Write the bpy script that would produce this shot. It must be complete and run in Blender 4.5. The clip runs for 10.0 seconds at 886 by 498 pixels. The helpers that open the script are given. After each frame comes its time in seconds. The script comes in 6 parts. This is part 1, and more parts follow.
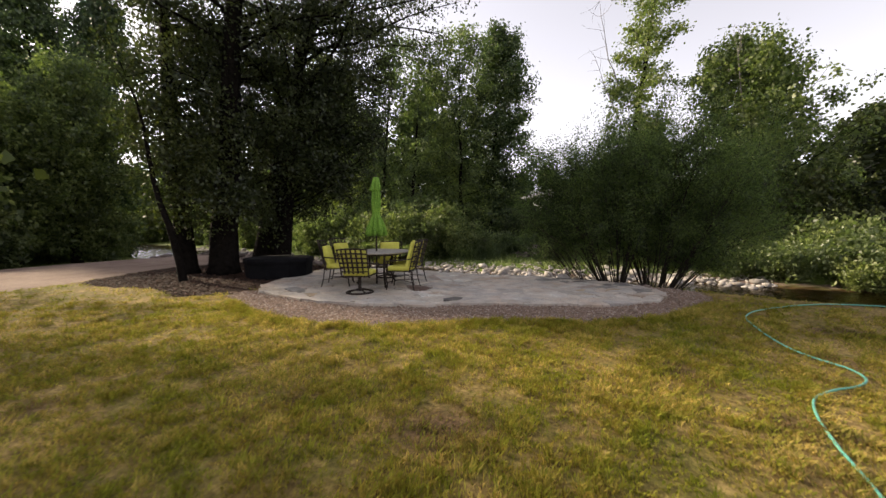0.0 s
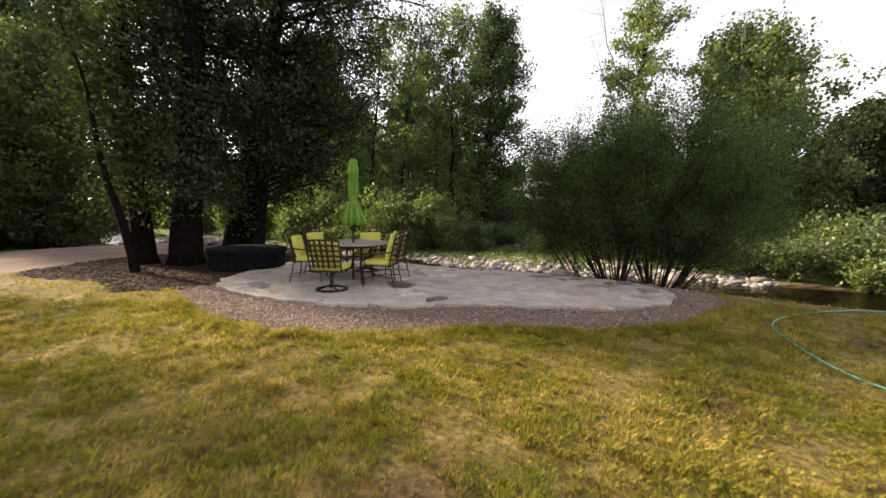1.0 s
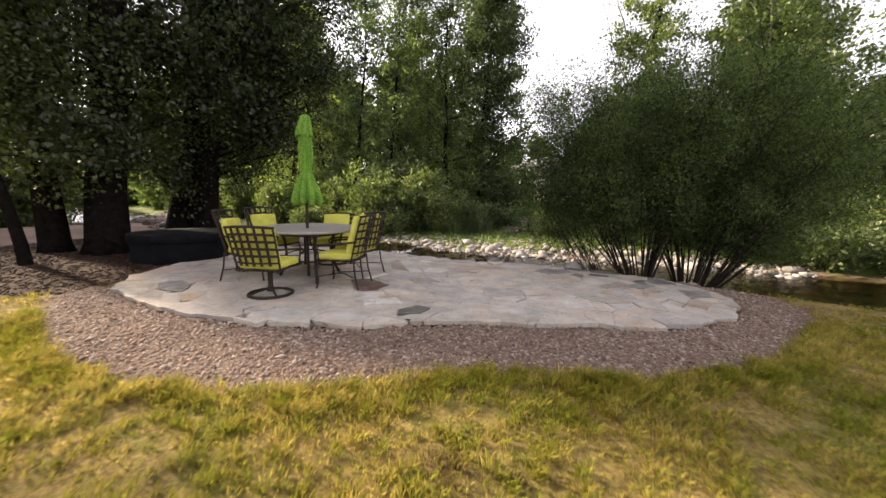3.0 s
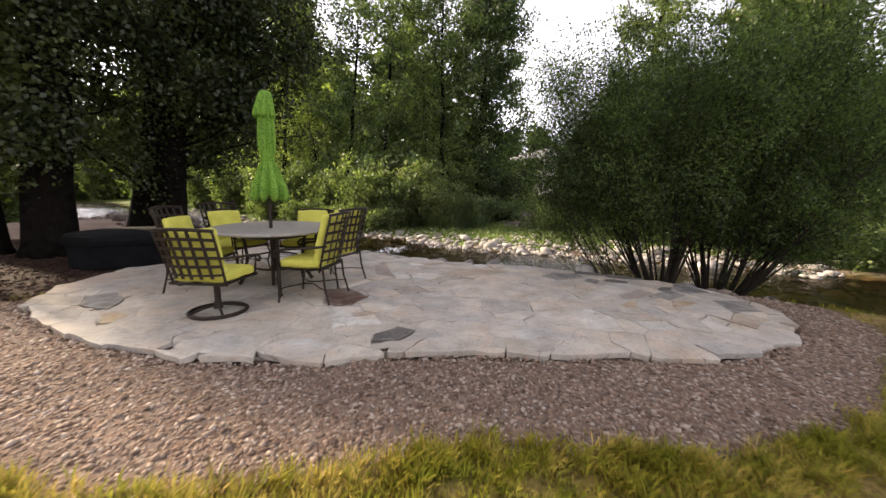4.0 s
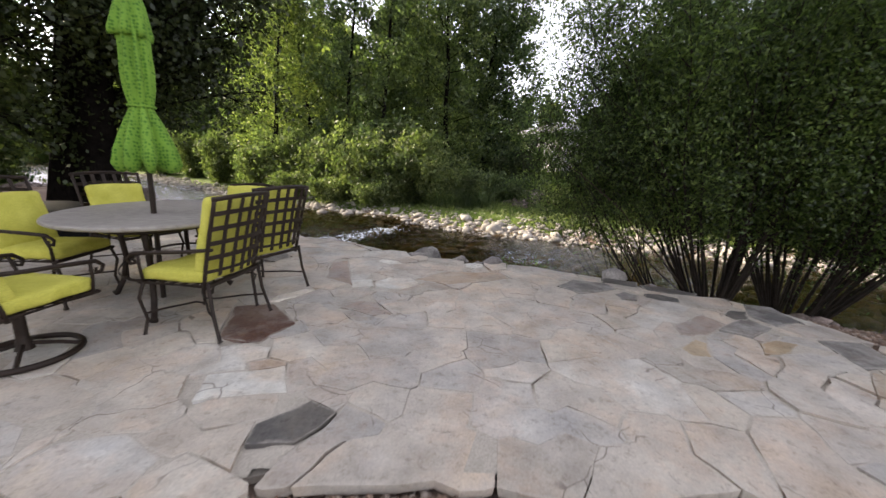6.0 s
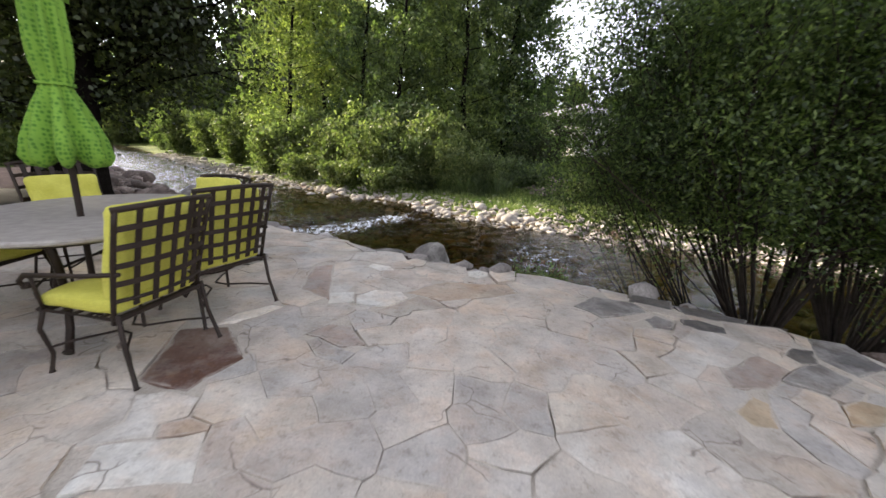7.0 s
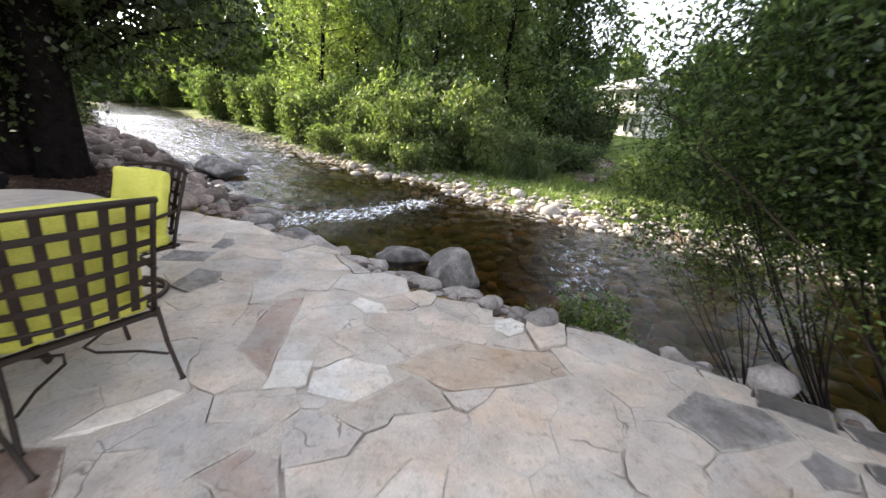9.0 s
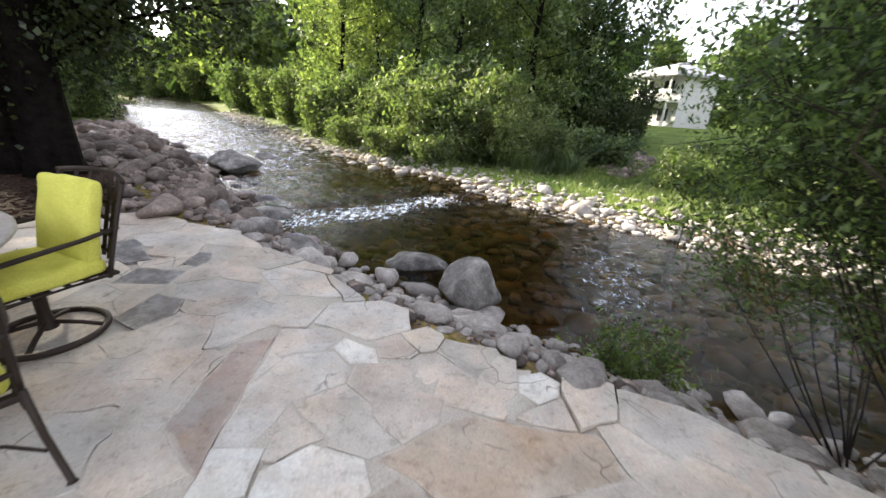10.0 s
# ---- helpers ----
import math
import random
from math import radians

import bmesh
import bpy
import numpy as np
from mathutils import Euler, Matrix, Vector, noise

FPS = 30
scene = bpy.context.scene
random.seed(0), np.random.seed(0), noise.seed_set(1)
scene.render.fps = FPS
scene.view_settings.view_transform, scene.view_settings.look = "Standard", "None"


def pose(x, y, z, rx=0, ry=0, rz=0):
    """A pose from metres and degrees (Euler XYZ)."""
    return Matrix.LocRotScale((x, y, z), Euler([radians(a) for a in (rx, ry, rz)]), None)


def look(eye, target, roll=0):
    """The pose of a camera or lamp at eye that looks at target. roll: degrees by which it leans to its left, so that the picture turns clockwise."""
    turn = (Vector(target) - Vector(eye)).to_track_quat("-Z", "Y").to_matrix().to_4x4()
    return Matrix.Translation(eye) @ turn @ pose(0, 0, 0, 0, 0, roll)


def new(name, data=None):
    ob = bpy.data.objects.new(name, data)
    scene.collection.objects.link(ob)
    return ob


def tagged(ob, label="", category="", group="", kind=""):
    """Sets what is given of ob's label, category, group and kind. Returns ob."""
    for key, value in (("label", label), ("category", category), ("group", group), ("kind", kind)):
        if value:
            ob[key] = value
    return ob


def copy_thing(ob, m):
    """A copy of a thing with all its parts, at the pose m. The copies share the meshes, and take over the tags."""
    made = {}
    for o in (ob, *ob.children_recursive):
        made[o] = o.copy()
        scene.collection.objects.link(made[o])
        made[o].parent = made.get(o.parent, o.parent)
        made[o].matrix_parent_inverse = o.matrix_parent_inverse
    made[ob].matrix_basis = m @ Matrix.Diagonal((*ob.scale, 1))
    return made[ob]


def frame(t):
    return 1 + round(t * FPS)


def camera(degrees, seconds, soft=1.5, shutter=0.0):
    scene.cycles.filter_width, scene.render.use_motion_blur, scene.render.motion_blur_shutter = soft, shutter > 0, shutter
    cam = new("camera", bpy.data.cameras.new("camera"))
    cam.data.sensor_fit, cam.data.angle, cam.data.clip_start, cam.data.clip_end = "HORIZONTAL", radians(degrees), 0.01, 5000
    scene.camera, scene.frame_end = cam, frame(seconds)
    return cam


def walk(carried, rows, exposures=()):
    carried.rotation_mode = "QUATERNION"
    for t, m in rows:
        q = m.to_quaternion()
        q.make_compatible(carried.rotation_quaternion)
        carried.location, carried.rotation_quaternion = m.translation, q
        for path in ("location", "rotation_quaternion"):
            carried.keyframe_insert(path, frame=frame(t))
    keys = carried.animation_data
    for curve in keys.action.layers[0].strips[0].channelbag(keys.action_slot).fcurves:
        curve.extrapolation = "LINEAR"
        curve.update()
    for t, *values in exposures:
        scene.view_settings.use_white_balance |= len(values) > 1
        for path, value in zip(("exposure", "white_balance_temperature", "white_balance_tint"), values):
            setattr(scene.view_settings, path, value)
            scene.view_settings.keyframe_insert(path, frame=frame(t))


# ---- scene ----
cam = camera(99.0, 10.0, shutter=0.5)
PATH = [
    (0, (0.111, -0.296, 1.338), (0.087, 1.701, 1.232), -0.8),
    (0.5, (0.165, 0.153, 1.332), (0.162, 2.149, 1.205), -0.2),
    (1, (0.226, 0.631, 1.329), (0.249, 2.625, 1.172), 0.2),
    (1.5, (0.266, 1.09, 1.34), (0.305, 3.08, 1.148), 0.5),
    (2, (0.32, 1.547, 1.327), (0.366, 3.535, 1.105), 0.6),
    (2.5, (0.379, 2.018, 1.316), (0.424, 4.002, 1.071), 0.6),
    (4, (0.557, 3.501, 1.33), (0.615, 5.477, 1.029), 0.4),
    (4.5, (0.632, 3.93, 1.32), (0.688, 5.903, 0.996), 0.5),
    (5, (0.721, 4.399, 1.313), (0.775, 6.367, 0.957), 0.9),
    (5.5, (0.8, 4.829, 1.292), (0.855, 6.79, 0.904), 1.5),
    (7, (1.124, 5.926, 1.435), (1.065, 7.855, 0.911), 2.6),
    (7.5, (1.151, 6.355, 1.442), (1.045, 8.274, 0.887), 3.3),
    (8, (1.143, 6.737, 1.463), (0.997, 8.644, 0.878), 4.1),
    (8.5, (1.163, 7.067, 1.501), (0.976, 8.958, 0.877), 4.3),
    (9, (1.158, 7.426, 1.533), (0.939, 9.301, 0.873), 4.5),
    (9.5, (1.143, 7.827, 1.533), (0.872, 9.685, 0.844), 4.2),
    (10, (1.13, 8.199, 1.526), (0.799, 10.04, 0.818), 3.9),
]
walk(cam, [(t, look(eye, target, roll)) for t, eye, target, roll in PATH], [(0, 1.0, 6900, 15), (1.5, 1.48, 7050, 16), (3, 1.60, 7050, 16), (6, 1.66, 6650, 13), (8, 2.08, 6450, 11), (10, 2.28, 6350, 10)])

# ---- world and sun: low evening sun ahead and to the left, thin bright haze ----
SUN_DIR = Vector((-0.875, 0.43, 0.46)).normalized()
world = bpy.data.worlds.new("sky")
scene.world = world
world.use_nodes = True
wn, wl = world.node_tree.nodes, world.node_tree.links
sky = wn.new("ShaderNodeTexSky")
sky.sky_type = 'NISHITA'
sky.sun_disc = False
sky.sun_elevation = math.asin(SUN_DIR.z)
sky.sun_rotation = math.atan2(SUN_DIR.x, SUN_DIR.y)
sky.air_density, sky.dust_density, sky.ozone_density = 1.0, 1.0, 1.0
hs = wn.new("ShaderNodeHueSaturation")
hs.inputs["Saturation"].default_value = 0.25
wl.new(sky.outputs[0], hs.inputs["Color"])
tint = wn.new("ShaderNodeMix")
tint.data_type, tint.blend_type = 'RGBA', 'MULTIPLY'
tint.inputs[0].default_value = 1.0
tint.inputs[7].default_value = (1.0, 0.985, 1.02, 1)
wl.new(hs.outputs[0], tint.inputs[6])
wl.new(tint.outputs[2], wn["Background"].inputs["Color"])
wn["Background"].inputs["Strength"].default_value = 0.15
sun = new("sun", bpy.data.lights.new("sun", 'SUN'))
sun.data.energy, sun.data.angle, sun.data.color = 4.4, radians(4.0), (1.0, 0.88, 0.66)
sun.matrix_world = look(SUN_DIR * 50, (0, 0, 0))


# ---- materials ----
def mat(name, rough=0.8, metal=0.0, spec=0.3):
    m = bpy.data.materials.new(name)
    m.use_nodes = True
    p = m.node_tree.nodes["Principled BSDF"]
    p.inputs["Roughness"].default_value = rough
    p.inputs["Metallic"].default_value = metal
    p.inputs["Specular IOR Level"].default_value = spec
    return m, m.node_tree.nodes, m.node_tree.links, p


def noise_node(n, l, scale, detail=4.0, rough=0.6, coord=None, stretch=None):
    tex = n.new("ShaderNodeTexNoise")
    tex.inputs["Scale"].default_value = scale
    tex.inputs["Detail"].default_value = detail
    tex.inputs["Roughness"].default_value = rough
    if coord is None:
        coord = n.new("ShaderNodeNewGeometry").outputs["Position"]
    if stretch:
        mp = n.new("ShaderNodeMapping")
        mp.inputs["Scale"].default_value = stretch
        l.new(coord, mp.inputs["Vector"])
        coord = mp.outputs[0]
    l.new(coord, tex.inputs["Vector"])
    return tex.outputs["Fac"]


def noise_colour(n, l, scale):
    """Three-way noise round zero, to warp a place."""
    t = n.new("ShaderNodeTexNoise")
    t.inputs["Scale"].default_value = scale
    l.new(n.new("ShaderNodeNewGeometry").outputs["Position"], t.inputs["Vector"])
    return t.outputs["Color"]


def ramp(n, l, fac, stops):
    r = n.new("ShaderNodeValToRGB")
    while len(r.color_ramp.elements) < len(stops):
        r.color_ramp.elements.new(0.5)
    for e, (pos, c) in zip(r.color_ramp.elements, stops):
        e.position, e.color = pos, (*c, 1)
    l.new(fac, r.inputs["Fac"])
    return r.outputs["Color"]


def mixc(n, l, fac, a, b, mode='MIX'):
    m = n.new("ShaderNodeMix")
    m.data_type, m.blend_type = 'RGBA', mode
    for sock, val in ((m.inputs[0], fac), (m.inputs[6], a), (m.inputs[7], b)):
        if isinstance(val, (int, float)):
            sock.default_value = val
        elif isinstance(val, tuple):
            sock.default_value = (*val, 1)
        else:
            l.new(val, sock)
    return m.outputs[2]


def bump(n, l, p, fac, strength=0.4, dist=0.02):
    b = n.new("ShaderNodeBump")
    b.inputs["Strength"].default_value = strength
    b.inputs["Distance"].default_value = dist
    l.new(fac, b.inputs["Height"])
    l.new(b.outputs[0], p.inputs["Normal"])


def simple(name, stops, scale=6.0, rough=0.8, metal=0.0, spec=0.3, bumps=0.3, fine=60.0, dist=0.01, island=False, rand=0.0):
    """A surface with broad colour drift, fine grain and relief."""
    m, n, l, p = mat(name, rough, metal, spec)
    broad = noise_node(n, l, scale)
    grain = noise_node(n, l, fine, 3.0)
    c = ramp(n, l, broad, stops)
    g = ramp(n, l, grain, [(0.3, (0.72, 0.72, 0.72)), (0.7, (1.15, 1.15, 1.15))])
    c = mixc(n, l, 0.8, c, g, 'MULTIPLY')
    if rand:
        src = n.new("ShaderNodeNewGeometry").outputs["Random Per Island"] if island else n.new("ShaderNodeObjectInfo").outputs["Random"]
        r = ramp(n, l, src, [(0.0, (1 - rand,) * 3), (1.0, (1 + rand,) * 3)])
        c = mixc(n, l, 1.0, c, r, 'MULTIPLY')
    l.new(c, p.inputs["Base Color"])
    if bumps:
        bump(n, l, p, grain, bumps, dist)
    return m


def leaf_mat(name, dark, mid, light, trans=0.45):
    """Leaves: each one its own tone, part of the light goes through."""
    m = bpy.data.materials.new(name)
    m.use_nodes = True
    n, l = m.node_tree.nodes, m.node_tree.links
    n.remove(n["Principled BSDF"])
    geo = n.new("ShaderNodeNewGeometry")
    c = ramp(n, l, geo.outputs["Random Per Island"], [(0.0, dark), (0.5, mid), (1.0, light)])
    drift = ramp(n, l, noise_node(n, l, 0.7, 3.0), [(0.32, (0.55, 0.6, 0.6)), (0.68, (1.35, 1.28, 1.15))])
    c = mixc(n, l, 1.0, c, drift, 'MULTIPLY')
    own = ramp(n, l, n.new("ShaderNodeObjectInfo").outputs["Random"], [(0.0, (0.72, 0.78, 0.8)), (1.0, (1.32, 1.22, 1.05))])
    c = mixc(n, l, 1.0, c, own, 'MULTIPLY')
    d, t, g = n.new("ShaderNodeBsdfDiffuse"), n.new("ShaderNodeBsdfTranslucent"), n.new("ShaderNodeBsdfGlossy")
    g.inputs["Roughness"].default_value = 0.45
    g.inputs["Color"].default_value = (0.5, 0.5, 0.5, 1)
    tc = mixc(n, l, 1.0, c, (1.2, 1.42, 0.85), 'MULTIPLY')
    l.new(c, d.inputs["Color"])
    l.new(tc, t.inputs["Color"])
    mx, mg = n.new("ShaderNodeMixShader"), n.new("ShaderNodeMixShader")
    mx.inputs[0].default_value, mg.inputs[0].default_value = trans, 0.06
    l.new(d.outputs[0], mx.inputs[1])
    l.new(t.outputs[0], mx.inputs[2])
    l.new(mx.outputs[0], mg.inputs[1])
    l.new(g.outputs[0], mg.inputs[2])
    l.new(mg.outputs[0], n["Material Output"].inputs["Surface"])
    return m


# cottonwood leaves in two tones: M_LEAF darkened for shade, M_LEAF_FAR lightened for sun
M_LEAF = leaf_mat("shaded_cottonwood_leaf", (0.020, 0.029, 0.010), (0.036, 0.050, 0.016), (0.070, 0.085, 0.026), 0.25)
M_LEAF_WILLOW = leaf_mat("willow_leaf", (0.024, 0.044, 0.013), (0.072, 0.116, 0.032), (0.17, 0.235, 0.068), 0.46)
M_LEAF_BUSH = leaf_mat("bush_leaf", (0.060, 0.088, 0.036), (0.118, 0.155, 0.062), (0.20, 0.24, 0.105), 0.46)
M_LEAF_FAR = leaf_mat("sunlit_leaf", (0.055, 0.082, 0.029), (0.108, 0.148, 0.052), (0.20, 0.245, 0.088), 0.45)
M_LEAF_DEEP = leaf_mat("deep_green_leaf", (0.028, 0.050, 0.022), (0.056, 0.090, 0.036), (0.12, 0.16, 0.062), 0.36)
M_LEAF_GREY = leaf_mat("far_leaf", (0.04, 0.06, 0.025), (0.06, 0.09, 0.035), (0.09, 0.12, 0.05))
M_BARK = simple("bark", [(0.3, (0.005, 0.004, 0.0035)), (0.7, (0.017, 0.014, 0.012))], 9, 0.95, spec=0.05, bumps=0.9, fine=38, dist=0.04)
M_TWIG = simple("willow_stem", [(0.3, (0.035, 0.025, 0.018)), (0.7, (0.085, 0.065, 0.045))], 6, 0.8)
M_STEM = simple("dark_willow_stem", [(0.3, (0.012, 0.009, 0.007)), (0.7, (0.040, 0.030, 0.022))], 7, 0.85, bumps=0.4, fine=50)
M_CHIP = simple("bark_chip", [(0.3, (0.025, 0.014, 0.010)), (0.7, (0.085, 0.042, 0.027))], 8, 0.9, bumps=0.4, fine=60, island=True, rand=0.7)
M_DEAD = simple("dead_wood", [(0.3, (0.14, 0.125, 0.115)), (0.7, (0.26, 0.24, 0.22))], 6, 0.9)
M_METAL = simple("bronze_powder_coat", [(0.3, (0.018, 0.011, 0.008)), (0.7, (0.036, 0.022, 0.016))], 12, 0.55, 0.2, 0.4, 0.15, 120, 0.002)
M_CUSHION = simple("yellow_canvas", [(0.3, (0.56, 0.53, 0.085)), (0.7, (0.70, 0.67, 0.14))], 7, 0.9, bumps=0.35, fine=160, dist=0.003)
M_TABLE = simple("stone_tabletop", [(0.3, (0.30, 0.27, 0.25)), (0.7, (0.42, 0.39, 0.36))], 14, 0.5, bumps=0.15, fine=120, dist=0.002)
M_ROCK = simple("river_rock", [(0.3, (0.19, 0.165, 0.155)), (0.55, (0.33, 0.30, 0.28)), (0.75, (0.48, 0.45, 0.415))], 5, 0.75, bumps=0.5, fine=40, dist=0.015, rand=0.35)
M_BOULDER = simple("granite_boulder", [(0.3, (0.10, 0.093, 0.09)), (0.5, (0.21, 0.195, 0.185)), (0.7, (0.40, 0.38, 0.355))], 4.5, 0.8, bumps=0.9, fine=30, dist=0.035, rand=0.3)
M_PILE = simple("piled_rock", [(0.3, (0.10, 0.078, 0.070)), (0.55, (0.21, 0.165, 0.145)), (0.75, (0.36, 0.30, 0.27))], 5, 0.8, bumps=0.6, fine=40, dist=0.02, island=True, rand=0.65)
M_PEBBLE = simple("bank_stone", [(0.3, (0.26, 0.235, 0.215)), (0.7, (0.42, 0.385, 0.355))], 3, 0.8, bumps=0.4, fine=40, dist=0.01, island=True, rand=0.4)
M_BEDROCK = simple("bed_stone", [(0.3, (0.030, 0.018, 0.007)), (0.7, (0.135, 0.080, 0.022))], 3, 0.6, bumps=0.3, fine=30, dist=0.01, island=True, rand=0.5)
M_HOUSE = simple("white_siding", [(0.3, (0.56, 0.55, 0.53)), (0.7, (0.64, 0.63, 0.61))], 2, 0.7, bumps=0.1)
M_ROOF = simple("grey_shingle", [(0.3, (0.30, 0.30, 0.32)), (0.7, (0.42, 0.42, 0.44))], 3, 0.85, bumps=0.3)
M_GLASS_DARK = simple("window_glass", [(0.3, (0.02, 0.025, 0.03)), (0.7, (0.03, 0.035, 0.04))], 2, 0.08, 0.0, 0.6, 0.0)
M_COVER = simple("black_vinyl_cover", [(0.3, (0.005, 0.005, 0.006)), (0.7, (0.011, 0.011, 0.013))], 5, 0.9, spec=0.1, bumps=0.3, fine=30)
M_HOSE = simple("green_hose", [(0.3, (0.10, 0.36, 0.28)), (0.7, (0.16, 0.46, 0.36))], 8, 0.45, bumps=0.05)


def umbrella_mat():
    m, n, l, p = mat("green_patterned_canvas", 0.85)
    ch = n.new("ShaderNodeTexVoronoi")
    ch.inputs["Scale"].default_value = 36.0
    ch.inputs["Randomness"].default_value = 0.45
    l.new(n.new("ShaderNodeNewGeometry").outputs["Position"], ch.inputs["Vector"])
    c = ramp(n, l, ch.outputs["Distance"], [(0.26, (0.068, 0.175, 0.022)), (0.50, (0.18, 0.34, 0.05))])
    c = mixc(n, l, 1.0, c, ramp(n, l, noise_node(n, l, 6.0), [(0.3, (0.82, 0.84, 0.8)), (0.7, (1.1, 1.08, 1.0))]), 'MULTIPLY')
    l.new(c, p.inputs["Base Color"])
    bump(n, l, p, noise_node(n, l, 90), 0.2, 0.004)
    return m


M_UMBRELLA = umbrella_mat()


MORTAR = (0.53, 0.485, 0.43)


def stone_mat(name, stops, rough=0.75, stains=0.9, bloom=0.0):
    """Flagstone: slab tone from each piece, cloudy veins, mineral stains, mortar smeared over the rim, riven relief."""
    m, n, l, p = mat(name, rough)
    rnd = n.new("ShaderNodeObjectInfo").outputs["Random"]
    base = ramp(n, l, rnd, stops)
    cloud = ramp(n, l, noise_node(n, l, 3.2, 5.0), [(0.3, (0.72, 0.70, 0.68)), (0.7, (1.20, 1.20, 1.19))])
    c = mixc(n, l, 1.0, base, cloud, 'MULTIPLY')
    wash = ramp(n, l, noise_node(n, l, 2.1, 5.0, 0.65), [(0.30, (0.90, 0.92, 0.95)), (0.48, (1.0, 1.0, 0.98)), (0.56, (1.03, 0.97, 0.92)), (0.72, (1.08, 0.97, 0.82))])
    c = mixc(n, l, 1.0, c, wash, 'MULTIPLY')
    stain = ramp(n, l, noise_node(n, l, 1.7, 6.0, 0.7), [(0.60, (0, 0, 0)), (0.74, (1, 1, 1))])
    c = mixc(n, l, mixc(n, l, 1.0, stain, (0.5 * stains,) * 3, 'MULTIPLY'), c, (0.36, 0.22, 0.11))
    spot = ramp(n, l, noise_node(n, l, 7.0, 7.0, 0.75), [(0.62, (0, 0, 0)), (0.70, (1, 1, 1))])
    c = mixc(n, l, mixc(n, l, 1.0, spot, (0.35,) * 3, 'MULTIPLY'), c, (0.17, 0.13, 0.11))
    if bloom:
        pale = ramp(n, l, noise_node(n, l, 5.5, 6.0, 0.7), [(0.44, (0, 0, 0)), (0.64, (bloom,) * 3)])
        c = mixc(n, l, pale, c, (0.40, 0.385, 0.37))
    film = ramp(n, l, noise_node(n, l, 1.1, 6.0, 0.7), [(0.42, (0, 0, 0)), (0.66, (1, 1, 1))])
    c = mixc(n, l, mixc(n, l, 1.0, film, (0.26,) * 3, 'MULTIPLY'), c, (0.47, 0.415, 0.345))
    rim = n.new("ShaderNodeAttribute")
    rim.attribute_name = "rim"
    smear = n.new("ShaderNodeMath")
    smear.operation = 'MULTIPLY_ADD'
    l.new(rim.outputs["Fac"], smear.inputs[0])
    smear.inputs[1].default_value = 0.30
    l.new(noise_node(n, l, 8.0, 6.0, 0.7), smear.inputs[2])
    c = mixc(n, l, ramp(n, l, smear.outputs[0], [(0.66, (0, 0, 0)), (0.92, (0.9, 0.9, 0.9))]), c, MORTAR)
    flake = ramp(n, l, noise_node(n, l, 17, 8.0, 0.78), [(0.36, (0.74, 0.72, 0.70)), (0.47, (1.0, 1.0, 1.0)), (0.62, (1.0, 1.0, 1.0)), (0.70, (1.16, 1.15, 1.13))])
    c = mixc(n, l, 1.0, c, flake, 'MULTIPLY')
    grain = noise_node(n, l, 70, 6.0, 0.75)
    c = mixc(n, l, 0.65, c, ramp(n, l, grain, [(0.3, (0.70, 0.70, 0.70)), (0.7, (1.18, 1.18, 1.18))]), 'MULTIPLY')
    crack = n.new("ShaderNodeTexVoronoi")
    crack.feature = 'DISTANCE_TO_EDGE'
    crack.inputs["Scale"].default_value = 2.3
    warp = n.new("ShaderNodeVectorMath")
    warp.operation = 'MULTIPLY_ADD'
    l.new(noise_colour(n, l, 4.0), warp.inputs[0])
    warp.inputs[1].default_value = (0.28, 0.28, 0.28)
    l.new(n.new("ShaderNodeNewGeometry").outputs["Position"], warp.inputs[2])
    l.new(warp.outputs[0], crack.inputs["Vector"])
    line = ramp(n, l, crack.outputs["Distance"], [(0.004, (1, 1, 1)), (0.014, (0, 0, 0))])
    here = ramp(n, l, noise_node(n, l, 1.9, 3.0), [(0.53, (0, 0, 0)), (0.60, (0.75, 0.75, 0.75))])
    c = mixc(n, l, mixc(n, l, 1.0, line, here, 'MULTIPLY'), c, (0.15, 0.12, 0.10))
    l.new(c, p.inputs["Base Color"])
    bump(n, l, p, noise_node(n, l, 14, 8.0, 0.72), 0.6, 0.014)
    return m


M_FLAG = stone_mat("flagstone", [(0.0, (0.395, 0.371, 0.344)), (0.12, (0.588, 0.518, 0.45)), (0.24, (0.497, 0.467, 0.444)), (0.36, (0.633, 0.574, 0.505)), (0.48, (0.52, 0.472, 0.433)), (0.6, (0.441, 0.422, 0.411)), (0.7, (0.599, 0.546, 0.488)), (0.8, (0.52, 0.45, 0.4)), (0.9, (0.655, 0.624, 0.583)), (1.0, (0.497, 0.472, 0.455))])
M_FLAG_PALE = stone_mat("pale_grey_sandstone", [(0.0, (0.56, 0.535, 0.51)), (1.0, (0.62, 0.60, 0.575))])
M_FLAG_DARK = stone_mat("dark_slate", [(0.0, (0.055, 0.055, 0.06)), (1.0, (0.1, 0.096, 0.1))], bloom=0.12)
M_FLAG_GREY = stone_mat("grey_slate", [(0.0, (0.15, 0.145, 0.15)), (1.0, (0.22, 0.205, 0.20))], bloom=0.75)
M_FLAG_RUST = stone_mat("rust_sandstone", [(0.0, (0.11, 0.06, 0.045)), (1.0, (0.15, 0.08, 0.06))], bloom=0.35)
M_FLAG_STAIN = stone_mat("stained_sandstone", [(0.0, (0.46, 0.38, 0.31)), (1.0, (0.49, 0.41, 0.34))], stains=1.5)
M_FLAG_MAUVE = stone_mat("mauve_sandstone", [(0.0, (0.37, 0.29, 0.26)), (1.0, (0.40, 0.325, 0.29))], bloom=0.6)
M_FLAG_TAN = stone_mat("tan_sandstone", [(0.0, (0.46, 0.36, 0.25)), (1.0, (0.49, 0.40, 0.29))])
